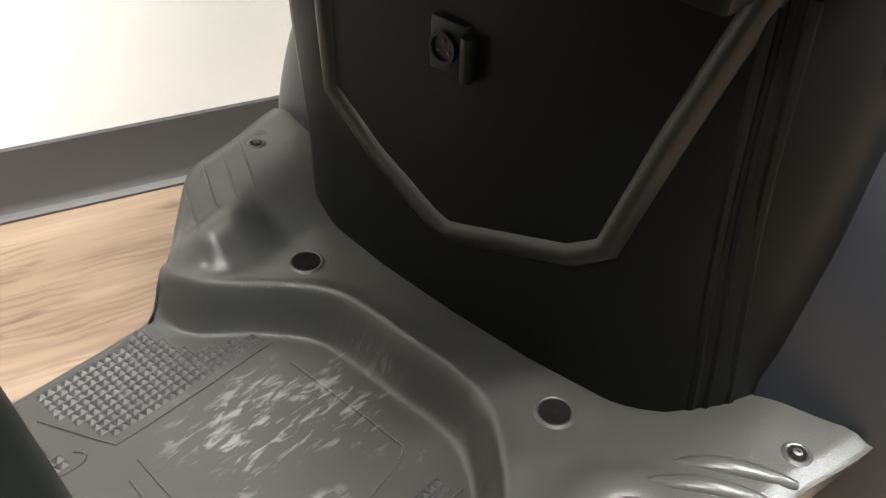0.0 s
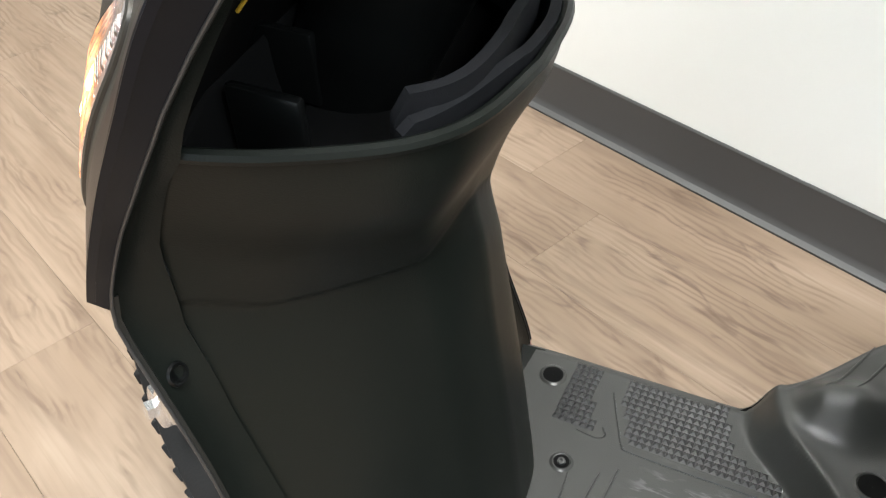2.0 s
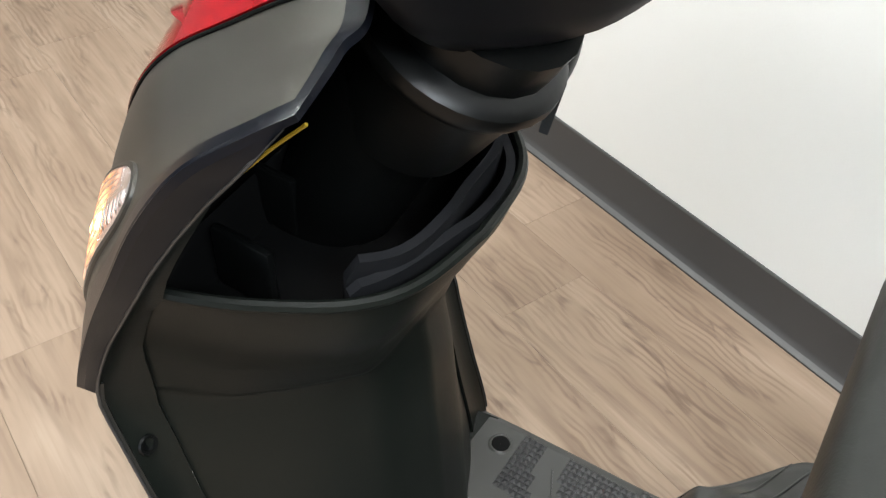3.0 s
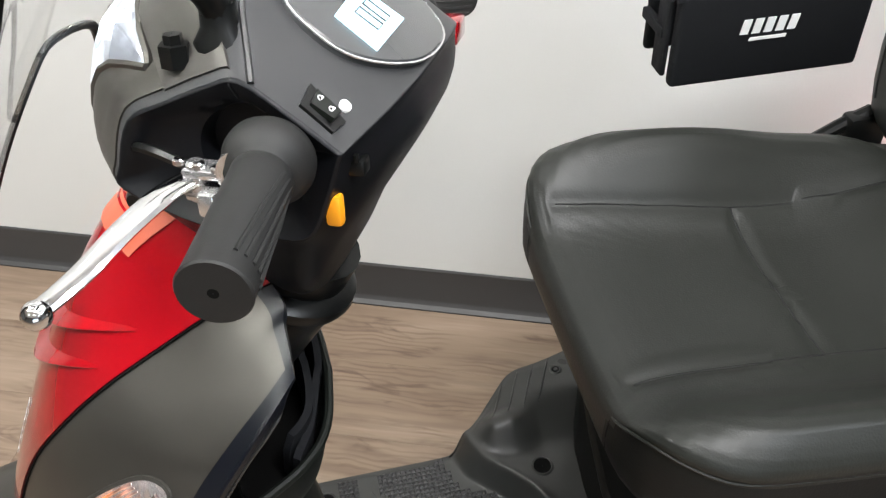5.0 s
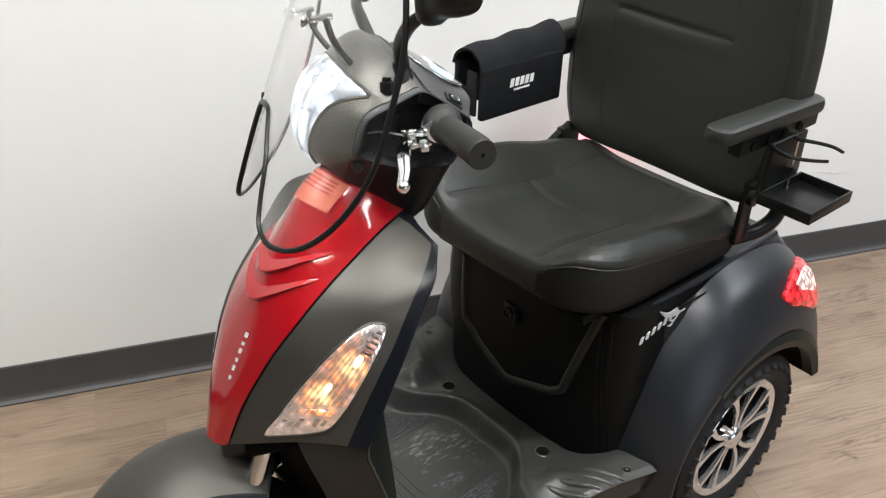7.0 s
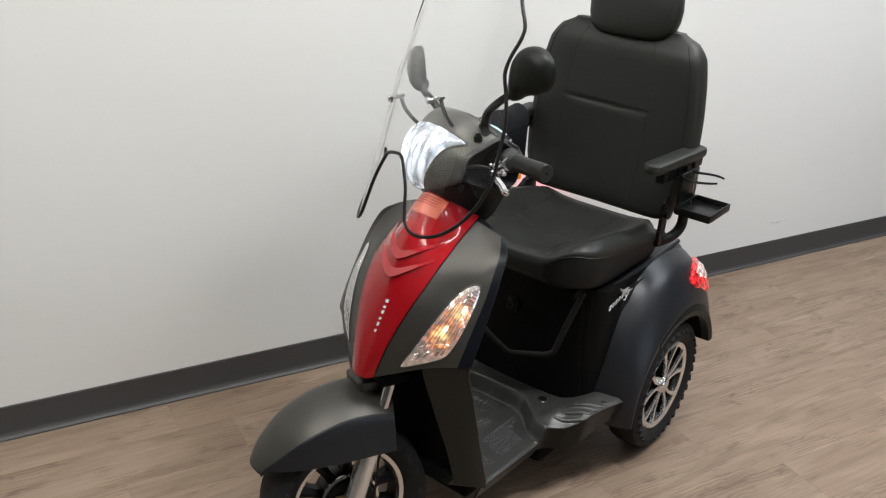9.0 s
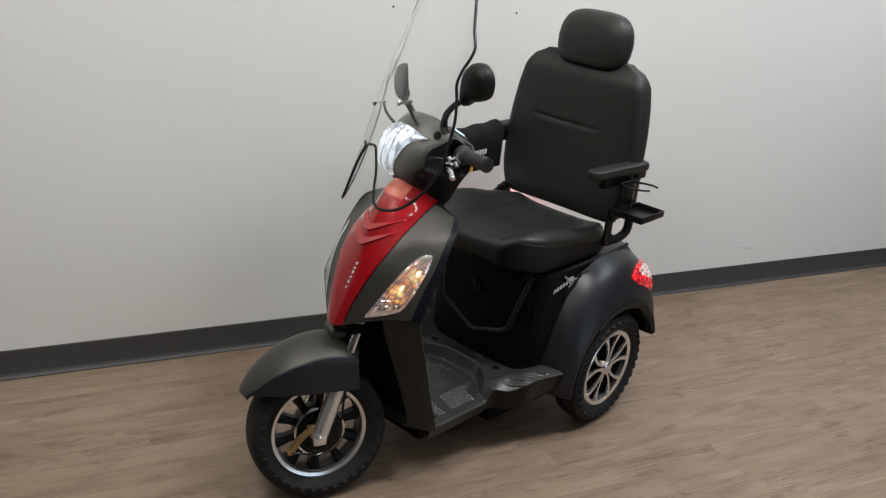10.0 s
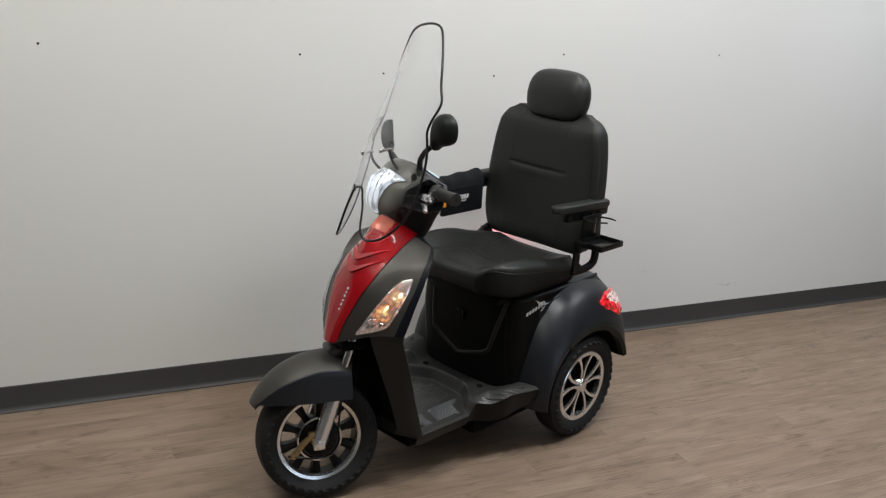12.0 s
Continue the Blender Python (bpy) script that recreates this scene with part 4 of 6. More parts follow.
bmesh.ops.create_uvsphere(bm, u_segments=16, v_segments=10, radius=0.017, matrix=Matrix.Translation((0.391, 0.116, 0.765)) @ Matrix.Rotation(-0.45, 4, "X") @ Matrix.Diagonal((0.3, 0.8, 1.35, 1)))
part("key_head", bm, BLACK_SMOOTH, lock, "black plastic key head")
bm = bmesh.new()
tube(bm, [(0.391, 0.118, 0.782), (0.390, 0.110, 0.797), (0.388, 0.085, 0.802), (0.384, 0.055, 0.800)], 0.003, 8)
part("key_stem", bm, STEEL, lock)

# -- floor pan --
PX = [0.30, 0.36, 0.45, 0.55, 0.585, 0.62, 0.66, 0.72, 0.80]
PH = [0.206, 0.209, 0.211, 0.214, 0.226, 0.262, 0.294, 0.308, 0.330]


def pan_z(x, y):
    ay = abs(y)
    edge = bend(ay, [0, 0.05, 0.09, 0.13, 0.17, 0.22, 0.30], [0.652, 0.652, 0.645, 0.616, 0.576, 0.561, 0.560])
    z = 0.206 + 0.040 * ramp01((x - edge + 0.012) / 0.030)
    z += 0.034 * ramp01((ay - 0.16) / 0.11) * ramp01((x - 0.60) / 0.08)
    bowl = ramp01((x - 0.58) / 0.04) * ramp01((0.69 - x) / 0.05) * math.exp(-((ay - 0.205) / 0.028) ** 2)
    z += 0.005 * math.exp(-((x - edge - 0.014) / 0.014) ** 2)
    return z + (0.030 if y > 0 else 0.016) * bowl


def pan_top(u, x):
    hw = bend(x, PX, PH)
    y = u * hw
    z = pan_z(x, y)
    if abs(u) > 0.965:
        z -= 0.004
    return Vector((x, y, z))


PU = [-1, -0.985, -0.96] + steps(-0.94, 0.94, 120) + [0.96, 0.985, 1]
PXS = steps(0.30, 0.56, 40) + steps(0.56, 0.72, 70)[1:] + steps(0.72, 0.80, 12)[1:]
bm = bmesh.new()
grid = [[bm.verts.new(pan_top(u, x)) for u in PU] for x in PXS]
for a, b in zip(grid, grid[1:]):
    for i in range(len(PU) - 1):
        bm.faces.new((a[i], a[i + 1], b[i + 1], b[i]))
pan = part("floor_pan", bm, PAN_PLASTIC, scooter, "grey-black moulded floor pan with white scuffs", sharp=50)
for s in (-1, 1):
    def pan_side(t, x):
        p = pan_top(s, x)
        low = min(p.z - 0.040, 0.172 + 0.3 * max(0, x - 0.62))
        return Vector((x, p.y - s * (0.0005 + 0.014 * t), p.z - 0.002 + (low - p.z) * t))
    bm = sheet(pan_side, steps(0, 1, 4), PXS[::2], 0.003)
    part("pan_skirt", bm, BLACK_SMOOTH, pan, "black side of the floor pan")
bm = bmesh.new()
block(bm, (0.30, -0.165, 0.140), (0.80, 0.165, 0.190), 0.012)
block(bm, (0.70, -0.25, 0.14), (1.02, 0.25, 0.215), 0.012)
# lowest block, added to deepen the shade on the floor beneath
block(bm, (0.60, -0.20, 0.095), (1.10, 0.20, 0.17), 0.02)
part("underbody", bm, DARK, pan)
bm = bmesh.new()
for s in (-1, 1):
    rings(bm, [[(0.245, s * 0.14, 0.208), (0.247, s * 0.163, 0.242), (0.335, s * 0.206, 0.202), (0.345, s * 0.19, 0.165)], [(0.235, 0, 0.208), (0.237, 0, 0.242), (0.33, 0, 0.202), (0.345, 0, 0.165)]], True, True, True)
part("front_skirt", bm, BLACK, pan, flat=True)
HOLES = [(0.674, 0.136, 0.013), (0.690, -0.134, 0.013), (0.736, 0.281, 0.006), (0.752, -0.293, 0.007), (0.357, 0.172, 0.011), (0.354, -0.163, 0.011), (0.405, 0.071, 0.008), (0.401, -0.052, 0.008)]
for hx, hy, hr in HOLES:
    z = pan_z(hx, hy)
    bm = bmesh.new()
    lathe(bm, [(0.0002, hr + 0.004), (0.0018, hr + 0.0015), (0.0012, hr), (-0.002, hr * 0.97)], (hx, hy, z), (0, 0, 1), 24)
    hole = part("bolt_hole", bm, PAN_PLASTIC, pan)
    # near-black disc drawn as the shade down the hole
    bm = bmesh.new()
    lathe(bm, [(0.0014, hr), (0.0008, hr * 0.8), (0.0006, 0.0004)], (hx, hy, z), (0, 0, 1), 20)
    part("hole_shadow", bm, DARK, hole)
    if hr < 0.010:
        bm = bmesh.new()
        lathe(bm, [(0.0008, hr * 0.55), (0.0028, hr * 0.5), (0.0032, hr * 0.25), (0.0015, hr * 0.2), (0.0015, 0.0003)], (hx, hy, z), (0, 0, 1), 12)
        part("screw", bm, STEEL, hole)


def groove(pts):
    bm = bmesh.new()
    path = catmull([(x, y, 0) for x, y in pts], 6)
    tube(bm, [Vector((p.x, p.y, pan_z(p.x, p.y) + 0.0002)) for p in path], 0.0011, 6, 1)
    part("moulded_line", bm, PAN_PLASTIC, pan)


groove([(0.458, 0.086), (0.455, 0.02), (0.455, -0.05), (0.462, -0.074), (0.48, -0.078), (0.56, -0.066), (0.603, -0.056), (0.608, -0.035), (0.607, 0.03), (0.606, 0.082)])
groove([(0.443, 0.074), (0.437, 0.0), (0.440, -0.067)])
groove([(0.415, 0.062), (0.419, 0.0), (0.414, -0.062)])
for s in (1, -1):
    groove([(0.424, s * 0.175), (0.440, s * 0.14), (0.452, s * 0.115), (0.462, s * 0.110), (0.53, s * 0.110), (0.611, s * 0.112)])
    groove([(0.404, s * 0.115), (0.425, s * 0.113), (0.433, s * 0.119), (0.428, s * 0.128)])
    for poly in ([(0.430, 0.185), (0.458, 0.116), (0.610, 0.116), (0.602, 0.132), (0.555, 0.150), (0.535, 0.204), (0.440, 0.200)], [(0.372, 0.196), (0.378, 0.120), (0.424, 0.118), (0.410, 0.150), (0.402, 0.198)]):
        bm = bmesh.new()

        def inside(x, y):
            hit = False
            for (xa, ya), (xb, yb) in zip(poly, poly[1:] + poly[:1]):
                if (ya > y) != (yb > y) and x < (xb - xa) * (y - ya) / (yb - ya) + xa:
                    hit = not hit
            return hit
        q = 0.0074
        for i in range(50):
            for j in range(25):
                x, y = 0.35 + i * q, 0.10 + j * q
                if inside(x, y):
                    yy = y if s > 0 else 0.028 - y
                    z = pan_z(x, yy) + 0.0002
                    h = q * 0.49
                    base = [bm.verts.new((x + a * h, yy + b * h, z)) for a, b in ((-1, -1), (1, -1), (1, 1), (-1, 1))]
                    tip = bm.verts.new((x, yy, z + 0.0030))
                    for k in range(4):
                        bm.faces.new((base[k], base[(k + 1) % 4], tip))
        tagged(part("grip_studs", bm, STUD_PLASTIC, pan, "field of small moulded grip studs", flat=True), kind="stuff")
    for k in range(4):
        x = 0.628 + 0.026 * k
        bm = bmesh.new()
        thick, sink = (0.0085, 0.0035) if s < 0 else (0.0016, 0.0)
        loops = []
        for t in steps(0, 1, 14):
            p = Vector((x - 0.012 + 0.036 * t, s * (0.212 + 0.075 * t + 0.006 * k), 0))
            p.z = pan_z(p.x, p.y) - sink
            r = thick * max(0.05, math.sin(math.pi * t)) ** 0.35
            side = Vector((0.9, -0.43 * s, 0))
            loops.append([p + side * (r * math.cos(a)) + Vector((0, 0, r * math.sin(a))) for a in steps(0, 2 * math.pi, 12)[:-1]])
        rings(bm, loops, True, True, True)
        part("tread_rib", bm, PAN_PLASTIC, pan)

# -- seat box --
BOX = [(0.0, 0.0), (0.10, 0.001), (0.18, 0.004), (0.218, 0.010), (0.240, 0.024), (0.250, 0.046), (0.249, 0.08), (0.235, 0.34)]


ROUND = [(0.0, 0.0), (0.07, 0.003), (0.13, 0.014), (0.180, 0.032), (0.216, 0.060), (0.238, 0.092), (0.248, 0.12), (0.238, 0.34)]


def box_profile(z):
    """Half outline of the box: rounder towards its foot."""
    k = ramp01((0.50 - z) / 0.25) * 0.55
    return [(a[0] + (b[0] - a[0]) * k, a[1] + (b[1] - a[1]) * k) for a, b in zip(BOX, ROUND)]


def box_ring(z):
    x0 = 0.716 + 0.028 * (z - 0.2) / 0.4
    k = 1.0 + 0.02 * math.sin((z - 0.2) / 0.4 * math.pi)
    half = [(x0 + dx, -y * k) for y, dx in box_profile(z)]
    return [Vector((x, y, z)) for x, y in half] + [Vector((x, -y, z)) for x, y in reversed(half[1:])]


bm = bmesh.new()
rings(bm, [box_ring(z) for z in steps(0.195, 0.60, 14)], True, False, True)
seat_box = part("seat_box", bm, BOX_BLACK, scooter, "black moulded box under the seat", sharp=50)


def box_front(y, z, lift=0.0):
    x0 = 0.716 + 0.028 * (z - 0.2) / 0.4
    return Vector((x0 + interp(abs(y), [q for q, _ in box_profile(z)[:6]], [d for _, d in box_profile(z)[:6]]) - lift, y, z))


bm = bmesh.new()
VEE = [(0.176, 0.54), (0.170, 0.46), (0.161, 0.392), (0.102, 0.358), (0.031, 0.327), (0.010, 0.3235), (-0.102, 0.361), (-0.128, 0.381), (-0.154, 0.478), (-0.188, 0.590)]
path = [Vector((y, z, 0)) for y, z in VEE]
loops = []
for i, p in enumerate(path):
    d = path[min(i + 1, len(path) - 1)] - path[max(i - 1, 0)]
    n = Vector((-d.y, d.x, 0)).normalized()
    w = 0.0108
    loops.append([box_front(p.x + n.x * w * t, p.y + n.y * w * t, lift) for t, lift in ((-1, -0.001), (-0.7, 0.003), (-0.3, 0.0058), (0.2, 0.0062), (0.65, 0.004), (1, -0.001))])
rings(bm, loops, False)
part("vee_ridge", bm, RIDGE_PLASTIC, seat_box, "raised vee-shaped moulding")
for y0, y1 in ((-0.199, -0.222),):
    bm = bmesh.new()
    tube(bm, [box_front(y0 + (y1 - y0) * t, 0.585 - 0.33 * t, 0.0005) for t in steps(0, 1, 8)], 0.003, 6, 1)
    part("panel_joint", bm, DARK, seat_box)
    for off in (-0.010, 0.010):
        bm = bmesh.new()
        tube(bm, [box_front(y0 + off + (y1 - y0) * t, 0.585 - 0.33 * t, -0.002) for t in steps(0, 1, 8)], 0.005, 8, 1)
        part("joint_bead", bm, BOX_BLACK, seat_box)
# charging socket with its sprung flap
bm = bmesh.new()
block(bm, (0.730, 0.011, 0.458), (0.744, 0.045, 0.501), 0.003)
socket = part("charging_socket", bm, BLACK, seat_box, "metal three-pin charging socket with flap")
bm = bmesh.new()
lathe(bm, [(0, 0.0125), (-0.004, 0.0125), (-0.004, 0.010), (-0.001, 0.0095), (-0.001, 0.0004)], (0.7295, 0.029, 0.480), (1, 0, 0), 24)
part("socket_ring", bm, BLACK_SMOOTH, socket)
for dy, dz in ((0, 0.005), (-0.005, -0.003), (0.005, -0.003)):
    bm = bmesh.new()
    lathe(bm, [(0, 0.0015), (-0.003, 0.0013), (-0.003, 0.0002)], (0.7305, 0.029 + dy, 0.480 + dz), (1, 0, 0), 8)
    part("pin", bm, STEEL, socket)
bm = bmesh.new()
block(bm, (0.723, 0.002, 0.460), (0.734, 0.010, 0.496), 0.002)
part("flap", bm, BLACK_SMOOTH, socket)

# -- rear body and wheel arches --
AXLE = Vector((1.071, 0, 0.208))


def deck_z(x):
    return interp(x, [0.76, 0.80, 0.95, 1.26, 1.32], [0.560, 0.578, 0.592, 0.602, 0.560])


def body_ring(x):
    top = deck_z(x)
    hw = interp(x, [0.755, 0.775, 0.80, 0.9, 1.2, 1.32], [0.200, 0.222, 0.243, 0.253, 0.250, 0.235])
    low = interp(x, [0.755, 0.82, 0.88, 1.30], [0.20, 0.22, 0.36, 0.36])
    half = [(-hw * 0.98, low), (-hw, low + 0.06), (-hw, top - 0.045), (-hw + 0.006, top - 0.018), (-hw + 0.022, top - 0.004), (-hw + 0.05, top), (-hw * 0.3, top)]
    return [Vector((x, y, z)) for y, z in half] + [Vector((x, -y, z)) for y, z in reversed(half)]


bm = bmesh.new()
rings(bm, [body_ring(x) for x in [0.755, 0.765, 0.78, 0.80, 0.84, 0.9, 1.0, 1.1, 1.2, 1.26, 1.29, 1.32]], True, True, True)
rear_body = part("rear_body", bm, SATIN, scooter, "satin black rear body shell", sharp=45)
bm = bmesh.new()
block(bm, (0.80, -0.215, 0.555), (1.20, 0.215, 0.590), 0.015)
part("seat_well", bm, BLACK_SMOOTH, rear_body)
for s in (-1, 1):
    bm = bmesh.new()
    tube(bm, [(0.775, s * 0.214, 0.556), (0.792, s * 0.226, 0.580), (0.82, s * 0.232, 0.592), (0.95, s * 0.236, 0.5985), (1.10, s * 0.236, 0.603), (1.24, s * 0.232, 0.606)], 0.0075, 10)
    part("shoulder_bead", bm, SATIN, rear_body)
    bm = bmesh.new()
    tube(bm, [(0.800, s * 0.2435, 0.568), (0.84, s * 0.2500, 0.573), (0.95, s * 0.2535, 0.5775), (1.04, s * 0.2525, 0.580)], 0.0016, 6)
    part("panel_joint", bm, DARK, rear_body)


def arch(u, phi, s):
    """A wheel arch: u from the lip (0) to the body (1), phi in degrees from straight ahead."""
    out = bend(phi, [-6, 20, 45, 70, 95, 120, 145, 170, 196], [0.282, 0.300, 0.340, 0.383, 0.402, 0.415, 0.390, 0.330, 0.290])
    lip_r = bend(phi, [-6, 40, 90, 150, 196], [0.242, 0.242, 0.246, 0.252, 0.262])
    r = lip_r + (out - lip_r) * bend(u, [0, 0.12, 0.45, 0.75, 1.0], [0, 0.16, 0.50, 0.80, 1.0])
    y = bend(u, [0, 0.12, 0.45, 0.75, 1.0], [0.356, 0.358, 0.334, 0.296, 0.244])
    a = radians(phi)
    return Vector((AXLE.x - r * math.cos(a), s * y, AXLE.z + r * math.sin(a)))


for s in (-1, 1):
    bm = sheet(lambda u, p: arch(u, p, s), steps(0, 1, 16), steps(-6, 161, 46), 0.004)
    fender = part("rear_mudguard", bm, SATIN, scooter, "satin black rear mudguard flaring over the wheel", sharp=60)
    bm = bmesh.new()
    loops = []
    for p in steps(55, 162, 30):
        k = ramp01((p - 60) / 70)
        a = radians(p)
        r0 = 0.249 + 0.008 * ramp01((p - 150) / 40)
        d = Vector((-math.cos(a), 0, math.sin(a)))
        c = Vector((AXLE.x, 0, AXLE.z))
        loops.append([c + d * (r0 + 0.004) + Vector((0, s * 0.350, 0)), c + d * (r0 + 0.012 + 0.012 * k) + Vector((0, s * (0.357 + 0.006 * k), 0)), c + d * (r0 + 0.006) + Vector((0, s * (0.362 + 0.012 * k), 0)), c + d * (r0 - 0.012) + Vector((0, s * (0.360 + 0.010 * k), 0)), c + d * (r0 - 0.010) + Vector((0, s * 0.345, 0))])
    rings(bm, loops, True, True, True)
    part("arch_flare", bm, BLACK, fender, "matt black arch flare")
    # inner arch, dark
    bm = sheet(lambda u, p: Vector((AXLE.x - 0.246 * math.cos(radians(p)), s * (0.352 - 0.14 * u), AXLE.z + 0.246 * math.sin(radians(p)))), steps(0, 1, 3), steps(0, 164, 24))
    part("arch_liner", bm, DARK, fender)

    def on_arch(phi, r, lift):
        lo, hi = 0.0, 1.0
        for _ in range(24):
            mid = (lo + hi) / 2
            q = arch(mid, phi, s)
            if math.hypot(q.x - AXLE.x, q.z - AXLE.z) < r:
                lo = mid
            else:
                hi = mid
        a = radians(phi)
        n = Vector((-math.cos(a) * 0.75, s * 0.7, math.sin(a) * 0.75)).normalized()
        return arch(lo, phi, s) + n * lift
    TAIL = [(101, 0.336), (111, 0.376), (121, 0.400), (131, 0.398), (134, 0.350), (128, 0.320), (108, 0.316)]
    cp, cr = 118, 0.355
    ring = []
    for (p0, r0), (p1, r1) in zip(TAIL, TAIL[1:] + TAIL[:1]):
        ring += [(p0 + (p1 - p0) * t / 5, r0 + (r1 - r0) * t / 5) for t in range(5)]
    bm = bmesh.new()
    rings(bm, [[on_arch(cp + (p - cp) * k, cr + (r - cr) * k, h) for p, r in ring] for k, h in ((1.0, -0.003), (1.0, 0.006), (0.93, 0.011), (0.6, 0.014), (0.1, 0.015))], True, False, True)
    tail = part("tail_lamp", bm, TAIL_RED, fender, "red tail lamp, lit")
    bm = bmesh.new()
    rings(bm, [[on_arch(cp - 1 + (p - cp) * k, cr + 0.006 + (r - cr) * k, h) for p, r in ring] for k, h in ((0.52, 0.013), (0.48, 0.0165), (0.3, 0.0175), (0.05, 0.0175))], True, False, True)
    part("pale_lens", bm, TAIL_CLEAR, tail, "pale clear inner lens")
    # side badge: six slanted bars and a wing
    for k in range(6):
        bm = bmesh.new()
        x = 0.779 + 0.0165 * k
        z = 0.543 + 0.0035 * k
        pts = [(x, z), (x + 0.008, z + 0.0006), (x + 0.011, z + 0.0145), (x + 0.003, z + 0.0139)]
        if s > 0:
            pts = pts[::-1]
        y = s * 0.2545
        rings(bm, [[(px, y, pz) for px, pz in pts], [(px, s * 0.2525, pz) for px, pz in pts]], True, True, True)
        part("badge_bar", bm, BADGE_PRINT, rear_body, flat=True)
    for k, (xa, za, xb, zb, w) in enumerate(((0.828, 0.594, 0.884, 0.580, 0.0032), (0.834, 0.586, 0.888, 0.575, 0.0032), (0.842, 0.578, 0.892, 0.570, 0.0030), (0.850, 0.571, 0.910, 0.567, 0.0032), (0.868, 0.556, 0.893, 0.567, 0.0030), (0.862, 0.547, 0.882, 0.557, 0.0028))):
        bm = bmesh.new()
        line = catmull([(xa, za, 0), ((xa + xb) / 2, min(za, zb) - 0.002, 0), (xb, zb, 0)], 5)
        top = [(p.x, p.y + w * math.sin(math.pi * (0.15 + 0.75 * i / (len(line) - 1)))) for i, p in enumerate(line)]
        loop = [(p.x, p.y) for p in line] + top[::-1]
        rings(bm, [[(px, s * 0.2545, pz) for px, pz in loop], [(px, s * 0.2525, pz) for px, pz in loop]], True, True, True)
        part("badge_feather", bm, BADGE_PRINT, rear_body, flat=True)

# -- seat --
def rounded(hx, hy, rx, n=8):
    """A rounded rectangle outline."""
    out = []
    for sx, sy, a0 in ((1, 1, 0), (-1, 1, 90), (-1, -1, 180), (1, -1, 270)):
        for i in range(n + 1):
            a = radians(a0 + 90 * i / n)
            out.append((sx * (hx - rx) + rx * math.cos(a), sy * (hy - rx) + rx * math.sin(a)))
    return out


def with_sides(ring, corner, k=10):
    """Adds points along the straight sides between the corners of an outline."""
    out = []
    for i, p in enumerate(ring):
        out.append(p)
        if i % corner == corner - 1:
            q = ring[(i + 1) % len(ring)]
            out += [(p[0] + (q[0] - p[0]) * j / k, p[1] + (q[1] - p[1]) * j / k) for j in range(1, k)]
    return out


SEAT_C, SEAT_HX, SEAT_HY = Vector((0.8950, 0.014, 0)), 0.2600, 0.250


def seat_top(x, y):
    """Height of the cushion's top: crowned sides, dished middle, sloping down to a flat back edge."""
    fx, fy = (x - SEAT_C.x) / SEAT_HX, (y - SEAT_C.y) / SEAT_HY
    w = ramp01((fx + 0.1) / 1.1)
    crown = 0.031 * (1 - 0.6 * w) * math.exp(-((abs(fy) - (0.76 if fy > 0 else 0.84)) / 0.18) ** 2)
    wing = math.exp(-((fx + 0.15) / 0.75) ** 2) * (0.034 * math.exp(-((fy - 0.84) / 0.26) ** 2) + 0.014 * math.exp(-((fy + 0.80) / 0.22) ** 2))
    return 0.730 + crown + wing - 0.058 * max(0, -fx - 0.62) ** 1.7 - 0.032 * (1 - 0.75 * w) * (1 - fy * fy) - 0.040 * max(0, fx + 0.85) + 0.027 * ramp01((fx - 0.15) / 0.85)


def seam_height(x):
    """Height of the welt between the side panel and the top of the cushion."""
    return bend(x, [0.64, 0.71, 0.80, 0.90, 1.04, 1.16], [0.726, 0.714, 0.700, 0.686, 0.662, 0.650])


def side_share(x, y):
    """1 on the two sides with a boxed edge, 0 on the smooth rolled front and the back."""
    fy = abs(y - SEAT_C.y) / SEAT_HY
    return ramp01((fy - 0.40) / 0.55) * ramp01((1.14 - x) / 0.05)


def seat_loop(inset, r, height):
    ring = [(SEAT_C.x + x, SEAT_C.y + y) for x, y in with_sides(rounded(SEAT_HX - inset, SEAT_HY - inset, r), 9, 16)]
    return [Vector((x, y, height(x, y))) for x, y in ring]


def foot(x):
    """Height of the cushion's lower edge, which sweeps up towards the front."""
    return 0.612 + 0.019 * ramp01((0.82 - x) / 0.16)


def level(f):
    """Heights between the foot of the cushion and its welt."""
    def at(x, y):
        k = side_share(x, y)
        top = seam_height(x) * k + (0.698 + (seat_top(x, y) - 0.722) * 0.6) * (1 - k)
        return foot(x) + (top - foot(x)) * f
    return at


def over(rise):
    def at(x, y):
        return min(max(seat_top(x, y) - 0.001, level(1)(x, y) + 0.004), level(1)(x, y) + rise)
    return at


bm = bmesh.new()
loops = [seat_loop(0.036, 0.080, lambda x, y: foot(x) - 0.008), seat_loop(0.016, 0.094, lambda x, y: foot(x) - 0.006), seat_loop(0.009, 0.098, level(0.03))]
for f, inset in ((0.2, 0.005), (0.45, 0.0035), (0.7, 0.004), (0.88, 0.005), (0.96, 0.006)):
    loops.append(seat_loop(inset, 0.100, level(f)))
# the crease under the welt, then the padded top swelling over it; the front rolls over with neither
def shared(side_inset, front_inset, height):
    a, b = seat_loop(front_inset, 0.100, height), seat_loop(side_inset, 0.100, height)
    return [p.lerp(q, side_share(q.x, q.y)) for p, q in zip(a, b)]


loops.append(shared(0.0080, 0.0070, level(1.0)))
for rise, side_inset, front_inset in ((0.003, 0.0050, 0.0085), (0.009, 0.0040, 0.0115), (0.017, 0.0065, 0.016), (0.024, 0.0120, 0.021), (0.030, 0.0190, 0.027)):
    loops.append(shared(side_inset, front_inset, over(rise)))
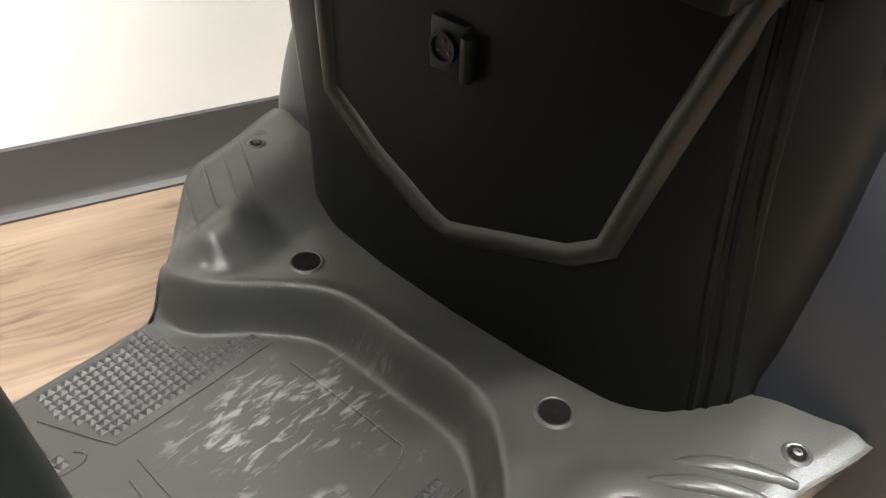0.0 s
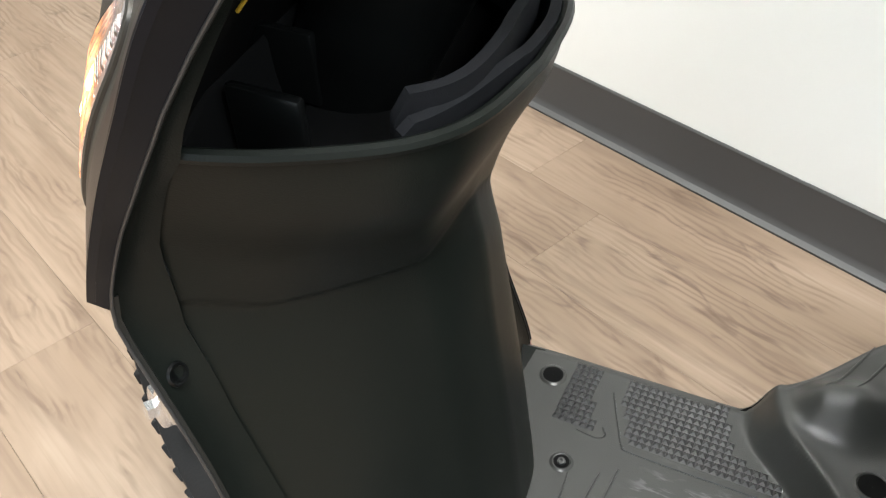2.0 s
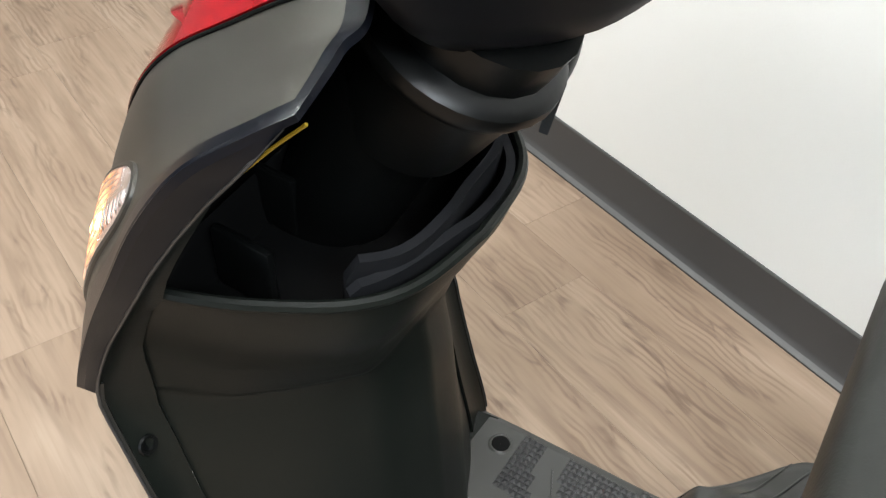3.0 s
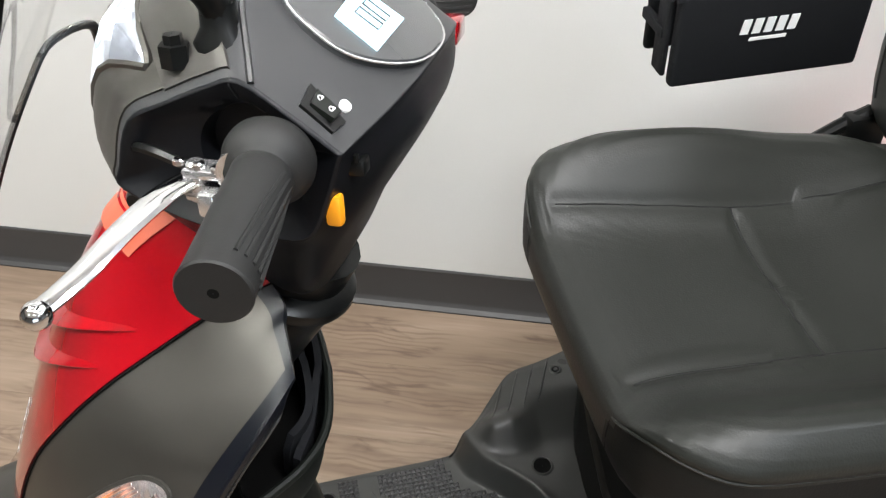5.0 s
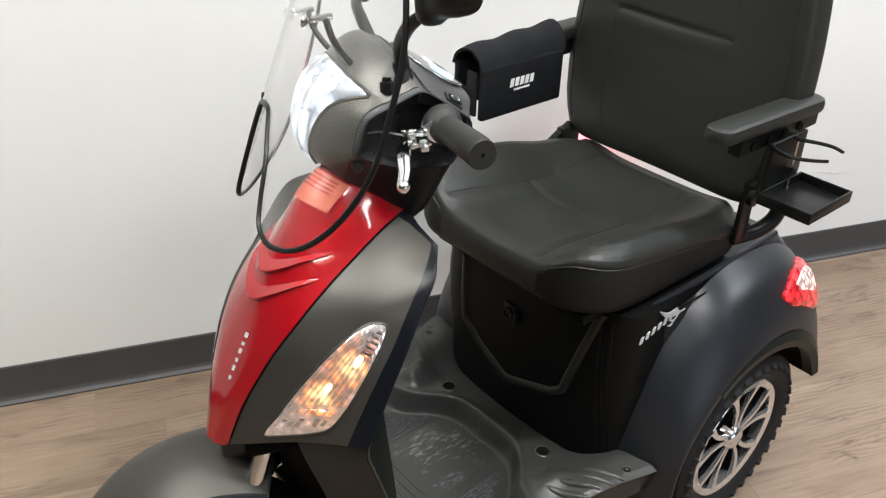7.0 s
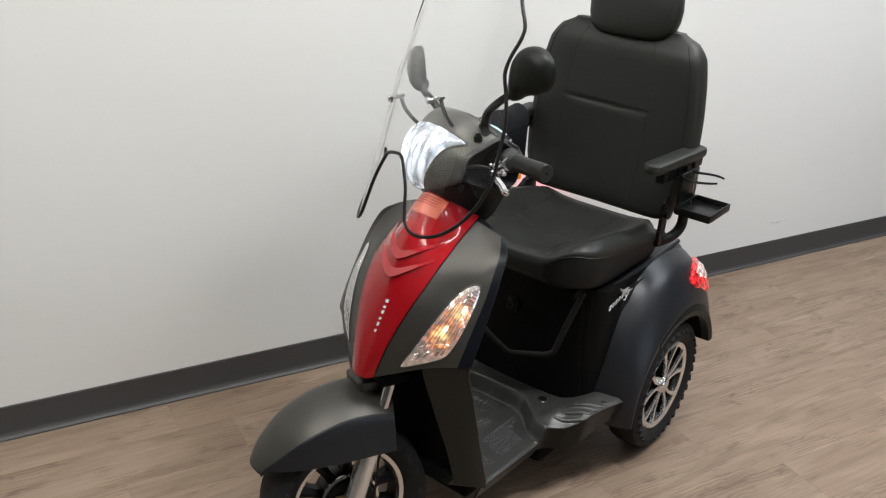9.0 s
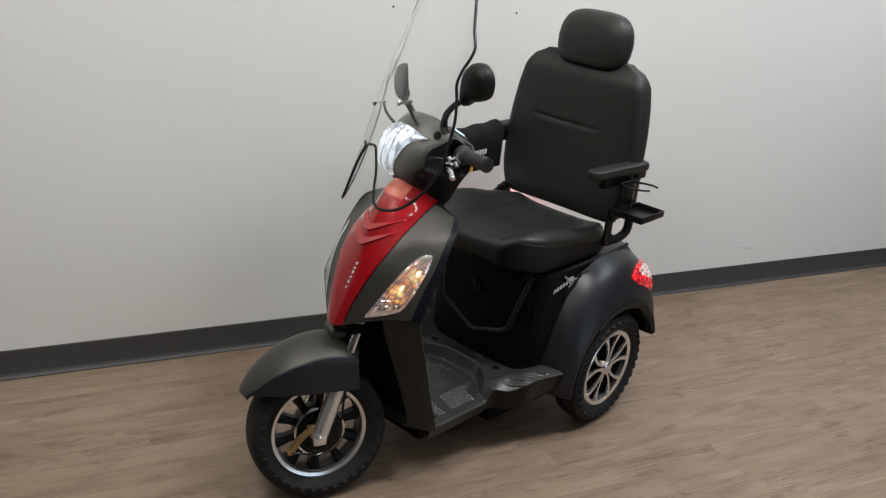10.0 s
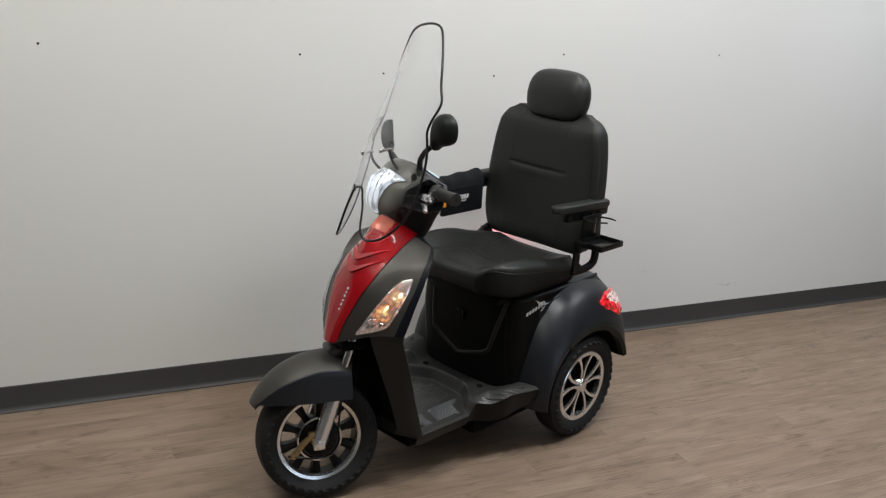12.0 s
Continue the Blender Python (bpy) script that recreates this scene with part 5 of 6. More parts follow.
for inset, r in ((0.030, 0.098), (0.042, 0.094), (0.055, 0.088), (0.07, 0.080), (0.09, 0.070), (0.11, 0.058), (0.13, 0.04), (0.15, 0.032), (0.17, 0.025), (0.19, 0.018), (0.215, 0.010), (0.238, 0.006)):
    loops.append(seat_loop(inset, r, seat_top))
rings(bm, loops, True, True, True)
padded = [v for v in bm.verts if v.co.z > 0.668 and v.co.x < 1.12]
for _ in range(2):
    bmesh.ops.smooth_vert(bm, verts=padded, factor=0.5, use_axis_x=True, use_axis_y=True, use_axis_z=True)

def catmull_line(line):
    return [(p.x, p.y) for p in catmull([(x, y, 0) for x, y in line], 6)]


# sewn panel lines: the padding dips along them
SEWN = [[(x, 0.032 + s * y) for x, y in ((0.672, 0.126), (0.70, 0.122), (0.78, 0.116), (0.882, 0.111), (0.98, 0.113), (1.10, 0.118))] for s in (-1, 1)]
SEWN.append([(0.882, y) for y in steps(-0.079, 0.143, 8)])


def from_line(p, line):
    best = 1.0
    for a, b in zip(line, line[1:]):
        a, b = Vector((*a, 0)), Vector((*b, 0))
        k = min(1, max(0, (p - a).dot(b - a) / (b - a).length_squared))
        best = min(best, (p - a - k * (b - a)).length)
    return best


bm.normal_update()
flat_top = [f for f in bm.faces if f.normal.z > 0.55 and f.calc_center_median().z > 0.68 and len(f.verts) == 4 and 0.65 < f.calc_center_median().x < 1.12]
bmesh.ops.subdivide_edges(bm, edges=list({e for f in flat_top for e in f.edges}), cuts=3, use_grid_fill=True)
for v in bm.verts:
    if v.co.z > 0.66 and 0.66 < v.co.x < 1.11:
        d = min(from_line(Vector((v.co.x, v.co.y, 0)), line) for line in SEWN)
        v.co.z -= 0.0030 * math.exp(-(d / 0.0055) ** 2) - 0.0012 * math.exp(-((d - 0.016) / 0.009) ** 2)
surface = BVHTree.FromBMesh(bm)


def on_seat(x, y):
    hit = surface.ray_cast(Vector((x, y, 1.0)), Vector((0, 0, -1)))[0]
    return hit if hit else Vector((x, y, seat_top(x, y)))


seat = part("seat_cushion", bm, VINYL, scooter, "black vinyl seat cushion with stitched seams", sharp=80)
# boxed sides and underside: their shade put into a darker, duller vinyl copy
seat.data.materials.append(VINYL_SHADED)
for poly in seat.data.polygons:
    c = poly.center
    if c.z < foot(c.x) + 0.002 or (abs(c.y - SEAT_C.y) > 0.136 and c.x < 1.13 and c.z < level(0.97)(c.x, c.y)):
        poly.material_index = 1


def seam(pts, parent, name="seam", r=0.0019, mat=THREAD):
    bm = bmesh.new()
    tube(bm, [Vector(p) for p in pts], r, 6, 4)
    return part(name, bm, mat, parent)


for line in SEWN:
    seam([on_seat(x, y) - Vector((0, 0, 0.0002)) for x, y in catmull_line(line)], seat, r=0.0010)
for s in (-1, 1):
    # welt along the boxed side, turning in at the front corner, and the short crease below it
    inset = 0.0075
    welt = [(x, SEAT_C.y + s * (SEAT_HY - inset), level(1)(x, SEAT_C.y + s * SEAT_HY)) for x in steps(1.10, 0.75, 10)]
    for a in steps(15, 75, 4):
        x, y = SEAT_C.x - SEAT_HX + inset + 0.098 * (1 - math.sin(radians(a))), SEAT_C.y + s * (SEAT_HY - inset - 0.098 * (1 - math.cos(radians(a))))
        welt.append((x, y, level(1)(x, y)))
    x = SEAT_C.x - SEAT_HX + inset
    welt += [(x, SEAT_C.y + s * y, level(1)(x, SEAT_C.y + s * y)) for y in (0.148, 0.142, 0.136)]
    seam(welt, seat, "welt", 0.0016, VINYL)
    y = SEAT_C.y + s * 0.134
    seam([(x + 0.001, y, level(1)(x, y)), (x - 0.0025, y, 0.68), (x - 0.003, y, 0.665), (x - 0.002, y, 0.645)], seat, "corner_seam", 0.0012)
bm = bmesh.new()
block(bm, (0.69, -0.19, 0.585), (1.06, 0.21, 0.610), 0.006)
part("seat_base", bm, BOX_BLACK, seat)
bm = bmesh.new()
lathe(bm, [(0, 0.05), (0.10, 0.05)], (0.90, 0.0, 0.47), (0, 0, 1), 24)
part("seat_post", bm, STEEL, seat)

# backrest: a padded slab leaning back
def back_width(z):
    return bend(z, [0.692, 0.722, 0.79, 0.88, 1.0, 1.10, 1.17, 1.21, 1.232], [0.200, 0.240, 0.264, 0.272, 0.268, 0.256, 0.240, 0.214, 0.17])


def back_front(z):
    return 1.092 + 0.075 * (z - 0.70)


BACK_T, BACK_P = 0.105, 0.42


def back_point(py, z, front=True):
    """A point of the padded slab: py runs from -1 to 1 across it."""
    w, x = back_width(z), back_front(z)
    fall = 0.030 * ramp01((z - 1.17) / 0.06) + 0.020 * ramp01((0.735 - z) / 0.05)
    t = BACK_T - 2 * fall
    px = (1 - abs(py) ** (2 / BACK_P)) ** (BACK_P / 2) * (-1 if front else 1)
    dx = 0.0
    if front:
        mid = ramp01((0.56 - abs(py - 0.06)) / 0.16)
        fold = 1.003 + 0.010 * abs(py)
        dx = 0.0108 * (1 - py * py) + mid * (0.0045 * math.exp(-((z - fold) / 0.006) ** 2) - 0.0018 * math.exp(-((z - fold + 0.022) / 0.016) ** 2))
    return Vector((x + fall + t / 2 + px * t / 2 + dx, 0.010 + py * (w + 0.003), z))


def back_ring(z):
    across = [math.copysign(abs(math.sin(a)) ** BACK_P, math.sin(a)) for a in steps(-math.pi / 2, math.pi / 2, 40)]
    return [back_point(p, z) for p in across] + [back_point(p, z, False) for p in reversed(across[1:-1])]


bm = bmesh.new()
rings(bm, [back_ring(z) for z in [0.704, 0.708, 0.715, 0.728, 0.76, 0.80, 0.86, 0.92] + steps(0.955, 1.035, 20) + [1.06, 1.10, 1.14, 1.17, 1.19, 1.21, 1.222, 1.230, 1.234]], True, True, True)
backrest = part("backrest", bm, VINYL, scooter, "black vinyl padded backrest with a pocket seam", sharp=80)
seam([back_point(p, 1.003 + 0.010 * abs(p), True) + Vector((-0.0002, 0, 0)) for p in steps(-0.46, 0.56, 12)], backrest, r=0.0014)
for s in (-1, 1):
    seam([back_point(s * 0.90, z) + Vector((-0.0002, 0, 0)) for z in steps(0.745, 1.205, 16)], backrest, "edge_seam", 0.0015)
    seam([back_point(0.05 + s * 0.51, z) + Vector((0.0004, 0, 0)) for z in steps(0.750, 1.215, 20)], backrest, "panel_seam", 0.0010)
bm = bmesh.new()
loops = []
for z, kw, kt in ((1.204, 0.58, 0.5), (1.207, 0.72, 0.72), (1.216, 0.86, 0.88), (1.232, 0.955, 0.97), (1.256, 1.01, 1.0), (1.29, 1.03, 1.0), (1.322, 1.0, 0.96), (1.346, 0.93, 0.88), (1.364, 0.83, 0.77), (1.377, 0.68, 0.6), (1.384, 0.50, 0.4), (1.387, 0.3, 0.2)):
    pts = []
    for i in range(28):
        a = 2 * math.pi * i / 28
        cx, cy = math.cos(a), math.sin(a)
        pts.append(Vector((1.178 + 0.085 * (z - 1.2) + 0.052 * kt * math.copysign(abs(cx) ** 0.62, cx), 0.136 * kw * math.copysign(abs(cy) ** 0.62, cy), z)))
    loops.append(pts)
rings(bm, loops, True, True, True)
headrest = part("headrest", bm, VINYL, scooter, "black vinyl headrest", sharp=80)
for s in (-1, 1):
    bm = bmesh.new()
    tube(bm, [(1.185, s * 0.045, 1.15), (1.185, s * 0.045, 1.215)], 0.006, 10, 1)
    part("headrest_post", bm, STEEL, headrest)

# armrests on curved steel brackets
def armrest(s):
    y = 0.292 if s > 0 else -0.260
    cx = 1.022 if s > 0 else 1.040
    bm = bmesh.new()
    out = rounded(0.168, 0.027, 0.025, 6)
    loops = []
    for z, k in ((0.910, 0.82), (0.912, 0.94), (0.917, 1.0), (0.927, 1.0), (0.934, 0.94), (0.938, 0.75)):
        loops.append([Vector((cx + px * (1 - (1 - k) * 0.25), y + py * k, z + (0.004 if s > 0 else -0.006) * (px / 0.17))) for px, py in out])
    rings(bm, loops, True, True, True)
    arm = part("armrest", bm, VINYL, scooter, "black padded armrest on a steel bracket")
    bm = bmesh.new()
    block(bm, (cx - 0.092, y - 0.014, 0.874), (cx + 0.163, y + 0.012, 0.910), 0.003)
    part("arm_channel", bm, BLACK, arm)
    for k in range(4):
        bm = bmesh.new()
        lathe(bm, [(0, 0.0085), (s * 0.003, 0.0085), (s * 0.003, 0.0004)], (0.985 + 0.05 * k, y + s * 0.0142, 0.888), (0, 1, 0), 12)
        part("slot", bm, DARK, arm)
    bm = bmesh.new()
    if s > 0:
        tube(bm, [(1.172, y * 0.93, 0.885), (1.172, y * 0.90, 0.80), (1.165, y * 0.86, 0.72)], 0.015, 12)
    else:
        tube(bm, [(1.152, y, 0.885), (1.164, y, 0.80), (1.172, y, 0.72), (1.165, y * 0.99, 0.678), (1.135, y * 0.94, 0.655), (1.09, y * 0.86, 0.645)], 0.0155, 12)
    part("arm_tube", bm, BLACK_SMOOTH, arm)
    bm = bmesh.new()
    if s > 0:
        tube(bm, [(1.120, 0.250, 0.715), (1.085, 0.252, 0.700), (1.035, 0.250, 0.678), (1.015, 0.249, 0.672)], 0.011, 10, r_end=0.007)
        block(bm, (1.085, 0.235, 0.66), (1.14, 0.262, 0.715), 0.006)
        part("arm_hinge", bm, BLACK_SMOOTH, arm)
        return arm
    block(bm, (1.066, y * 0.90 - 0.006, 0.640), (1.104, y * 0.90 + 0.006, 0.775), 0.004)
    block(bm, (1.080, y * 0.84 - 0.02, 0.640), (1.120, y * 0.84 + 0.02, 0.675), 0.006)
    lathe(bm, [(0, 0.018), (s * 0.012, 0.018), (s * 0.014, 0.014), (s * 0.014, 0.0005)], (1.086, y * 0.92, 0.745), (0, 1, 0), 16)
    part("arm_hinge", bm, BLACK_SMOOTH, arm)
    return arm


armrest(-1)
armrest(1)
# folding cup holder on the left armrest bracket
bm = bmesh.new()
X_A, X_B, Y_A, Y_B = 0.985, 1.128, -0.405, -0.302
block(bm, (X_A, Y_A, 0.788), (X_B, Y_B, 0.795), 0.002)
for lo, hi in (((X_A, Y_A, 0.792), (X_B, Y_A + 0.005, 0.810)), ((X_A, Y_B - 0.005, 0.792), (X_B, Y_B, 0.810)), ((X_A, Y_A, 0.792), (X_A + 0.005, Y_B, 0.810)), ((X_B - 0.005, Y_A, 0.792), (X_B, Y_B, 0.810))):
    block(bm, lo, hi, 0.002)
cup = part("cup_holder", bm, BLACK_SMOOTH, scooter, "black folding cup holder tray")
bm = bmesh.new()
block(bm, (1.008, -0.302, 0.786), (1.120, -0.292, 0.895), 0.004)
block(bm, (1.092, -0.296, 0.80), (1.118, -0.262, 0.88), 0.004)
part("cup_back", bm, BLACK_SMOOTH, cup)
for line in (((1.078, -0.290), (1.078, -0.318), (1.087, -0.340), (1.092, -0.364), (1.085, -0.386)), ((1.012, -0.292), (0.996, -0.318), (0.996, -0.348), (1.011, -0.372), (1.029, -0.389))):
    bm = bmesh.new()
    tube(bm, catmull([Vector((x, y, 0.890)) for x, y in line], 4), 0.0042, 8, 2, r_end=0.0030)
    part("cup_arm", bm, BLACK_SMOOTH, cup)

bm = bmesh.new()
tube(bm, [(1.072, -0.310, 0.795), (1.076, -0.308, 0.886)], 0.0022, 8, 1)
part("steel_rod", bm, CHROME, cup, "thin bright steel rod")

# -- handlebar console (built straight, then turned with the steering) --
SIDE = [(0.336, 0.972), (0.337, 0.990), (0.350, 1.022), (0.378, 1.036), (0.409, 1.049), (0.431, 1.054), (0.462, 1.034), (0.492, 1.011), (0.481, 0.980), (0.466, 0.950), (0.440, 0.946), (0.39, 0.950)]
MID = [(0.288, 0.946), (0.272, 0.995), (0.292, 1.052), (0.325, 1.085), (0.358, 1.108), (0.392, 1.112), (0.450, 1.075), (0.515, 1.028), (0.512, 0.985), (0.462, 0.905), (0.420, 0.838), (0.355, 0.885)]


def console_ring(y):
    a = abs(y)
    k = bend(a, [0, 0.05, 0.09, 0.12, 0.138], [0, 0.06, 0.30, 0.74, 1.0])
    return [Vector((m[0] + (q[0] - m[0]) * k, y, m[1] + (q[1] - m[1]) * k)) for m, q in zip(MID, SIDE)]


def console_fine(y):
    ring = console_ring(y)
    crisp = ring[:7] + [ring[6].lerp(ring[7], 0.86), ring[7], ring[7].lerp(ring[8], 0.16)] + ring[8:]
    return catmull(crisp, 4, True)


bm = bmesh.new()
rings(bm, [console_fine(y)[:33] for y in steps(-0.138, 0.138, 24)], False)
console = steered("handlebar_console", bm, CONSOLE_GREY, scooter, "dark grey handlebar console", sharp=60)
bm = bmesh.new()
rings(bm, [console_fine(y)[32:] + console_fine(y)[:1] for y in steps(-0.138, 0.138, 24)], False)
steered("lower_cover", bm, CONSOLE_SHADED, console, "lower half of the console, darkened for its shade", sharp=60)
for s in (-1, 1):
    bm = bmesh.new()
    edge = console_fine(s * 0.138)
    c = Vector((0.42, s * 0.138, 0.995))
    loops = [edge]
    # a broad sloping end face with a rounded opening round the bar
    for k, dy in ((0.985, 0.002), (0.96, 0.0025), (0.93, 0.001), (0.80, -0.006), (0.70, -0.010)):
        loops.append([c + (p - c) * k + Vector((0, s * dy, 0)) for p in edge])
    hole = Vector((0.428, s * 0.138, 1.000))
    for r, dy in ((0.036, -0.012), (0.033, -0.014), (0.031, -0.030), (0.004, -0.032)):
        angles = [math.atan2(p.z - c.z, p.x - c.x) for p in edge]
        loops.append([hole + Vector((r * 1.15 * math.cos(q), s * dy, r * math.sin(q))) for q in angles])
    rings(bm, loops, True, False, True)
    steered("bar_recess", bm, CONSOLE_SHADED, console, "sloping end face round the grip, darkened for its shade", sharp=50)
    bm = bmesh.new()
    tube(bm, [edge[19] + Vector((0, s * 0.0005, 0)), c + (edge[19] - c) * 0.93 + Vector((0, s * 0.0015, 0)), c + (edge[19] - c) * 0.72 - Vector((0, s * 0.009, 0))], 0.0007, 6, 1)
    steered("end_joint", bm, STEEL, console)
bm = bmesh.new()
tube(bm, [console_fine(y)[21] + Vector((0, 0, 0.0008)) for y in steps(-0.138, 0.138, 16)], 0.0022, 6, 1)
steered("cover_joint", bm, STEEL, console)


def on_top(t, y, lift=0.001):
    """t runs over the dash face from the crown (5) to its rear edge (7)."""
    ring = console_ring(y)
    i = min(int(t), len(ring) - 2)
    p, q = ring[i], ring[i + 1]
    n = Vector((-(q - p).z, 0, (q - p).x)).normalized()
    return p.lerp(q, t - i) + n * lift


DASH = [(-0.070, 5.62), (-0.084, 6.18), (-0.070, 6.64), (-0.032, 6.94), (0.026, 6.95), (0.054, 6.62), (0.062, 6.10), (0.048, 5.60), (-0.010, 5.45)]
ring = catmull([(a, b, 0) for a, b in DASH], 5, True)
bm = bmesh.new()
rings(bm, [[on_top(6.2 + (p.y - 6.2) * k, -0.012 + (p.x + 0.012) * k, h) for p in ring] for k, h in ((1.0, -0.001), (1.0, 0.004), (0.97, 0.006), (0.5, 0.007), (0.05, 0.007))], True, False, True)
dash = steered("dash_glass", bm, DASH_GLASS, console, "grey dash cover with a lit display")
bm = bmesh.new()
tube(bm, [on_top(p.y, p.x, 0.0045) for p in ring], 0.0010, 6, 1, True)
steered("dash_rim", bm, SILVER, dash, "thin pale rim")
bm = bmesh.new()
rings(bm, [[on_top(t, y, h) for y, t in ((-0.060, 6.14), (-0.010, 6.12), (-0.008, 6.60), (-0.062, 6.60))] for h in (0.006, 0.0095)], True, False, True)
steered("display", bm, DISPLAY, dash, "pale blue lit display", flat=True)
for y0 in (-0.046, -0.030):
    bm = bmesh.new()
    tube(bm, [on_top(t, y0 + dy, 0.0098) for t, dy in ((6.26, 0), (6.26, 0.010), (6.50, 0.010), (6.50, 0), (6.26, 0))], 0.0007, 6, 1)
    steered("digit_bar", bm, STEEL, dash)
# rocker switch, white dot, slider and amber horn button on the left
bm = bmesh.new()
rings(bm, [[on_top(t, y, h) for y, t in ((-0.1305, 6.06), (-0.1145, 6.15), (-0.1210, 6.74), (-0.1320, 6.68))] for h in (-0.001, 0.0025)], True, False, True)
rocker = steered("rocker_switch", bm, BLACK_SMOOTH, console, "black rocker switch with white symbols", flat=True)
bm = bmesh.new()
rings(bm, [[on_top(t, y, h + (0.003 if t > 6.45 else 0)) for y, t in ((-0.1272, 6.20), (-0.1168, 6.25), (-0.1218, 6.62), (-0.1290, 6.58))] for h in (0.001, 0.0045)], True, False, True)
steered("rocker", bm, BLACK, rocker, flat=True)
for t, y0, lift in ((6.32, -0.1210, 0.0048), (6.50, -0.1238, 0.0065)):
    # a small padlock: body and shackle
    bm = bmesh.new()
    rings(bm, [[on_top(t + dt, y0 + dy, h) for dy, dt in ((-0.0022, 0.0), (0.0016, 0.0), (0.0016, 0.05), (-0.0022, 0.05))] for h in (lift - 0.002, lift + 0.0004)], True, False, True)
    tube(bm, [on_top(t - 0.045 * math.sin(a), y0 - 0.0003 + 0.0014 * math.cos(a), lift) for a in steps(0, math.pi, 8)], 0.0004, 6, 1)
    steered("symbol", bm, WHITE_PRINT, rocker, flat=True)
bm = bmesh.new()
rings(bm, [[on_top(6.63 + 0.075 * math.sin(a), -0.1110 + 0.0036 * math.cos(a), h) for a in steps(0, 2 * math.pi, 24)[:-1]] for h in (0.0, 0.0016)], True, False, True)
steered("white_dot", bm, WHITE_PRINT, console, "round white sticker", flat=True)
bm = bmesh.new()
block(bm, (0.475, -0.1365, 0.958), (0.4865, -0.127, 0.980), 0.003, 2)
steered("horn_button", bm, ORANGE, console, "amber push button")
bm = bmesh.new()
block(bm, (0.486, -0.126, 0.990), (0.500, -0.113, 1.001), 0.002)
for k in range(3):
    block(bm, (0.494 - 0.001 * k, -0.128 + 0.014 * k, 1.000), (0.497 - 0.001 * k, -0.124 + 0.014 * k, 1.006), 0.0008)
steered("slider_switch", bm, BLACK_SMOOTH, console)
bm = bmesh.new()
block(bm, (0.470, 0.150, 0.982), (0.494, 0.186, 1.002), 0.003)
steered("stop_switch", bm, RED, console, "red stop switch")

# grips with ridged sleeves, brake levers
for s in (-1, 1):
    a, b = Vector((0.444, s * 0.118, 1.012)), Vector((0.469, s * 0.268, 0.994))
    d = (b - a).normalized()
    bm = bmesh.new()
    lathe(bm, [(0.0, 0.010), (0.018, 0.012), (0.0195, 0.020), (0.0225, 0.0250), (0.028, 0.0280), (0.034, 0.0287), (0.040, 0.0276), (0.045, 0.0250), (0.049, 0.0215), (0.0505, 0.0196), (0.0515, 0.0190), (0.0520, 0.0193), (0.058, 0.0190), (0.148, 0.0200), (0.152, 0.0205), (0.1535, 0.0195), (0.1535, 0.003), (0.150, 0.003), (0.150, 0.0002)], a, d, 32)
    grip = steered("hand_grip", bm, GRIP, scooter, "dark grey rubber hand grip with a few ridges")
    u = d.orthogonal().normalized()
    w = d.cross(u)
    for k in range(22):
        ang = 2 * math.pi * k / 22
        o = u * math.cos(ang) + w * math.sin(ang)
        if o.x - 0.5 * o.z < 0.62:
            continue
        o2 = u * math.cos(ang + 0.5) + w * math.sin(ang + 0.5)
        bm = bmesh.new()
        tube(bm, [a + d * 0.058 + o * 0.0180, a + d * 0.09 + (o + o2).normalized() * 0.0192, a + d * 0.140 + o2 * 0.0200], 0.0014, 5, 2)
        steered("grip_ridge", bm, GRIP, grip)
    bm = bmesh.new()
    lathe(bm, [(0.1536, 0.0032), (0.1536, 0.0002)], a, d, 10)
    steered("grip_hole", bm, DARK, grip)
    bm = bmesh.new()
    # cast clamp: a half ring round the bar, a forked lug and the pivot
    lathe(bm, [(-0.010, 0.0125), (-0.010, 0.0170), (0.010, 0.0170), (0.010, 0.0125)], (0.438, s * 0.156, 1.006), (0.16, s, -0.12), 20, True)
    block(bm, (0.398, s * 0.157 - 0.009, 0.999), (0.430, s * 0.157 + 0.010, 1.005), 0.002)
    block(bm, (0.398, s * 0.157 - 0.009, 0.984), (0.430, s * 0.157 + 0.010, 0.990), 0.002)
    lathe(bm, [(-0.012, 0.0005), (-0.012, 0.006), (0.012, 0.006), (0.014, 0.004), (0.014, 0.0005)], (0.405, s * 0.159, 0.995), (0, 0, 1), 12)
    block(bm, (0.412, s * 0.172 - 0.006, 0.980), (0.424, s * 0.172 + 0.008, 0.996), 0.003)
    lever_base = steered("lever_bracket", bm, SILVER, scooter, "bright cast lever clamp with pivot bolt")
    bm = bmesh.new()
    pts = [Vector((0.403, s * 0.153, 0.996)), Vector((0.390, s * 0.174, 0.992)), Vector((0.381, s * 0.207, 0.985)), Vector((0.374, s * 0.240, 0.976)), Vector((0.365, s * 0.266, 0.969))]
    path = catmull(pts, 5)
    loops = []
    for i, p in enumerate(path):
        dd = (path[min(i + 1, len(path) - 1)] - path[max(i - 1, 0)]).normalized()
        flat_side = dd.cross(Vector((0, 0, 1))).normalized()
        up = flat_side.cross(dd)
        hw, hh = 0.0115 - 0.004 * i / len(path), 0.0042
        loops.append([p + flat_side * (hw * math.cos(t)) + up * (hh * math.sin(t)) for t in steps(0, 2 * math.pi, 10)[:-1]])
    rings(bm, loops, True, True, True)
    lever = steered("brake_lever", bm, CHROME, lever_base, "polished brake lever with ball end")
    bm = bmesh.new()
    bmesh.ops.create_uvsphere(bm, u_segments=14, v_segments=10, radius=0.0085, matrix=Matrix.Translation((0.365, s * 0.272, 0.968)))
    steered("lever_ball", bm, CHROME, lever_base)
    for k in range(3):
        bm = bmesh.new()
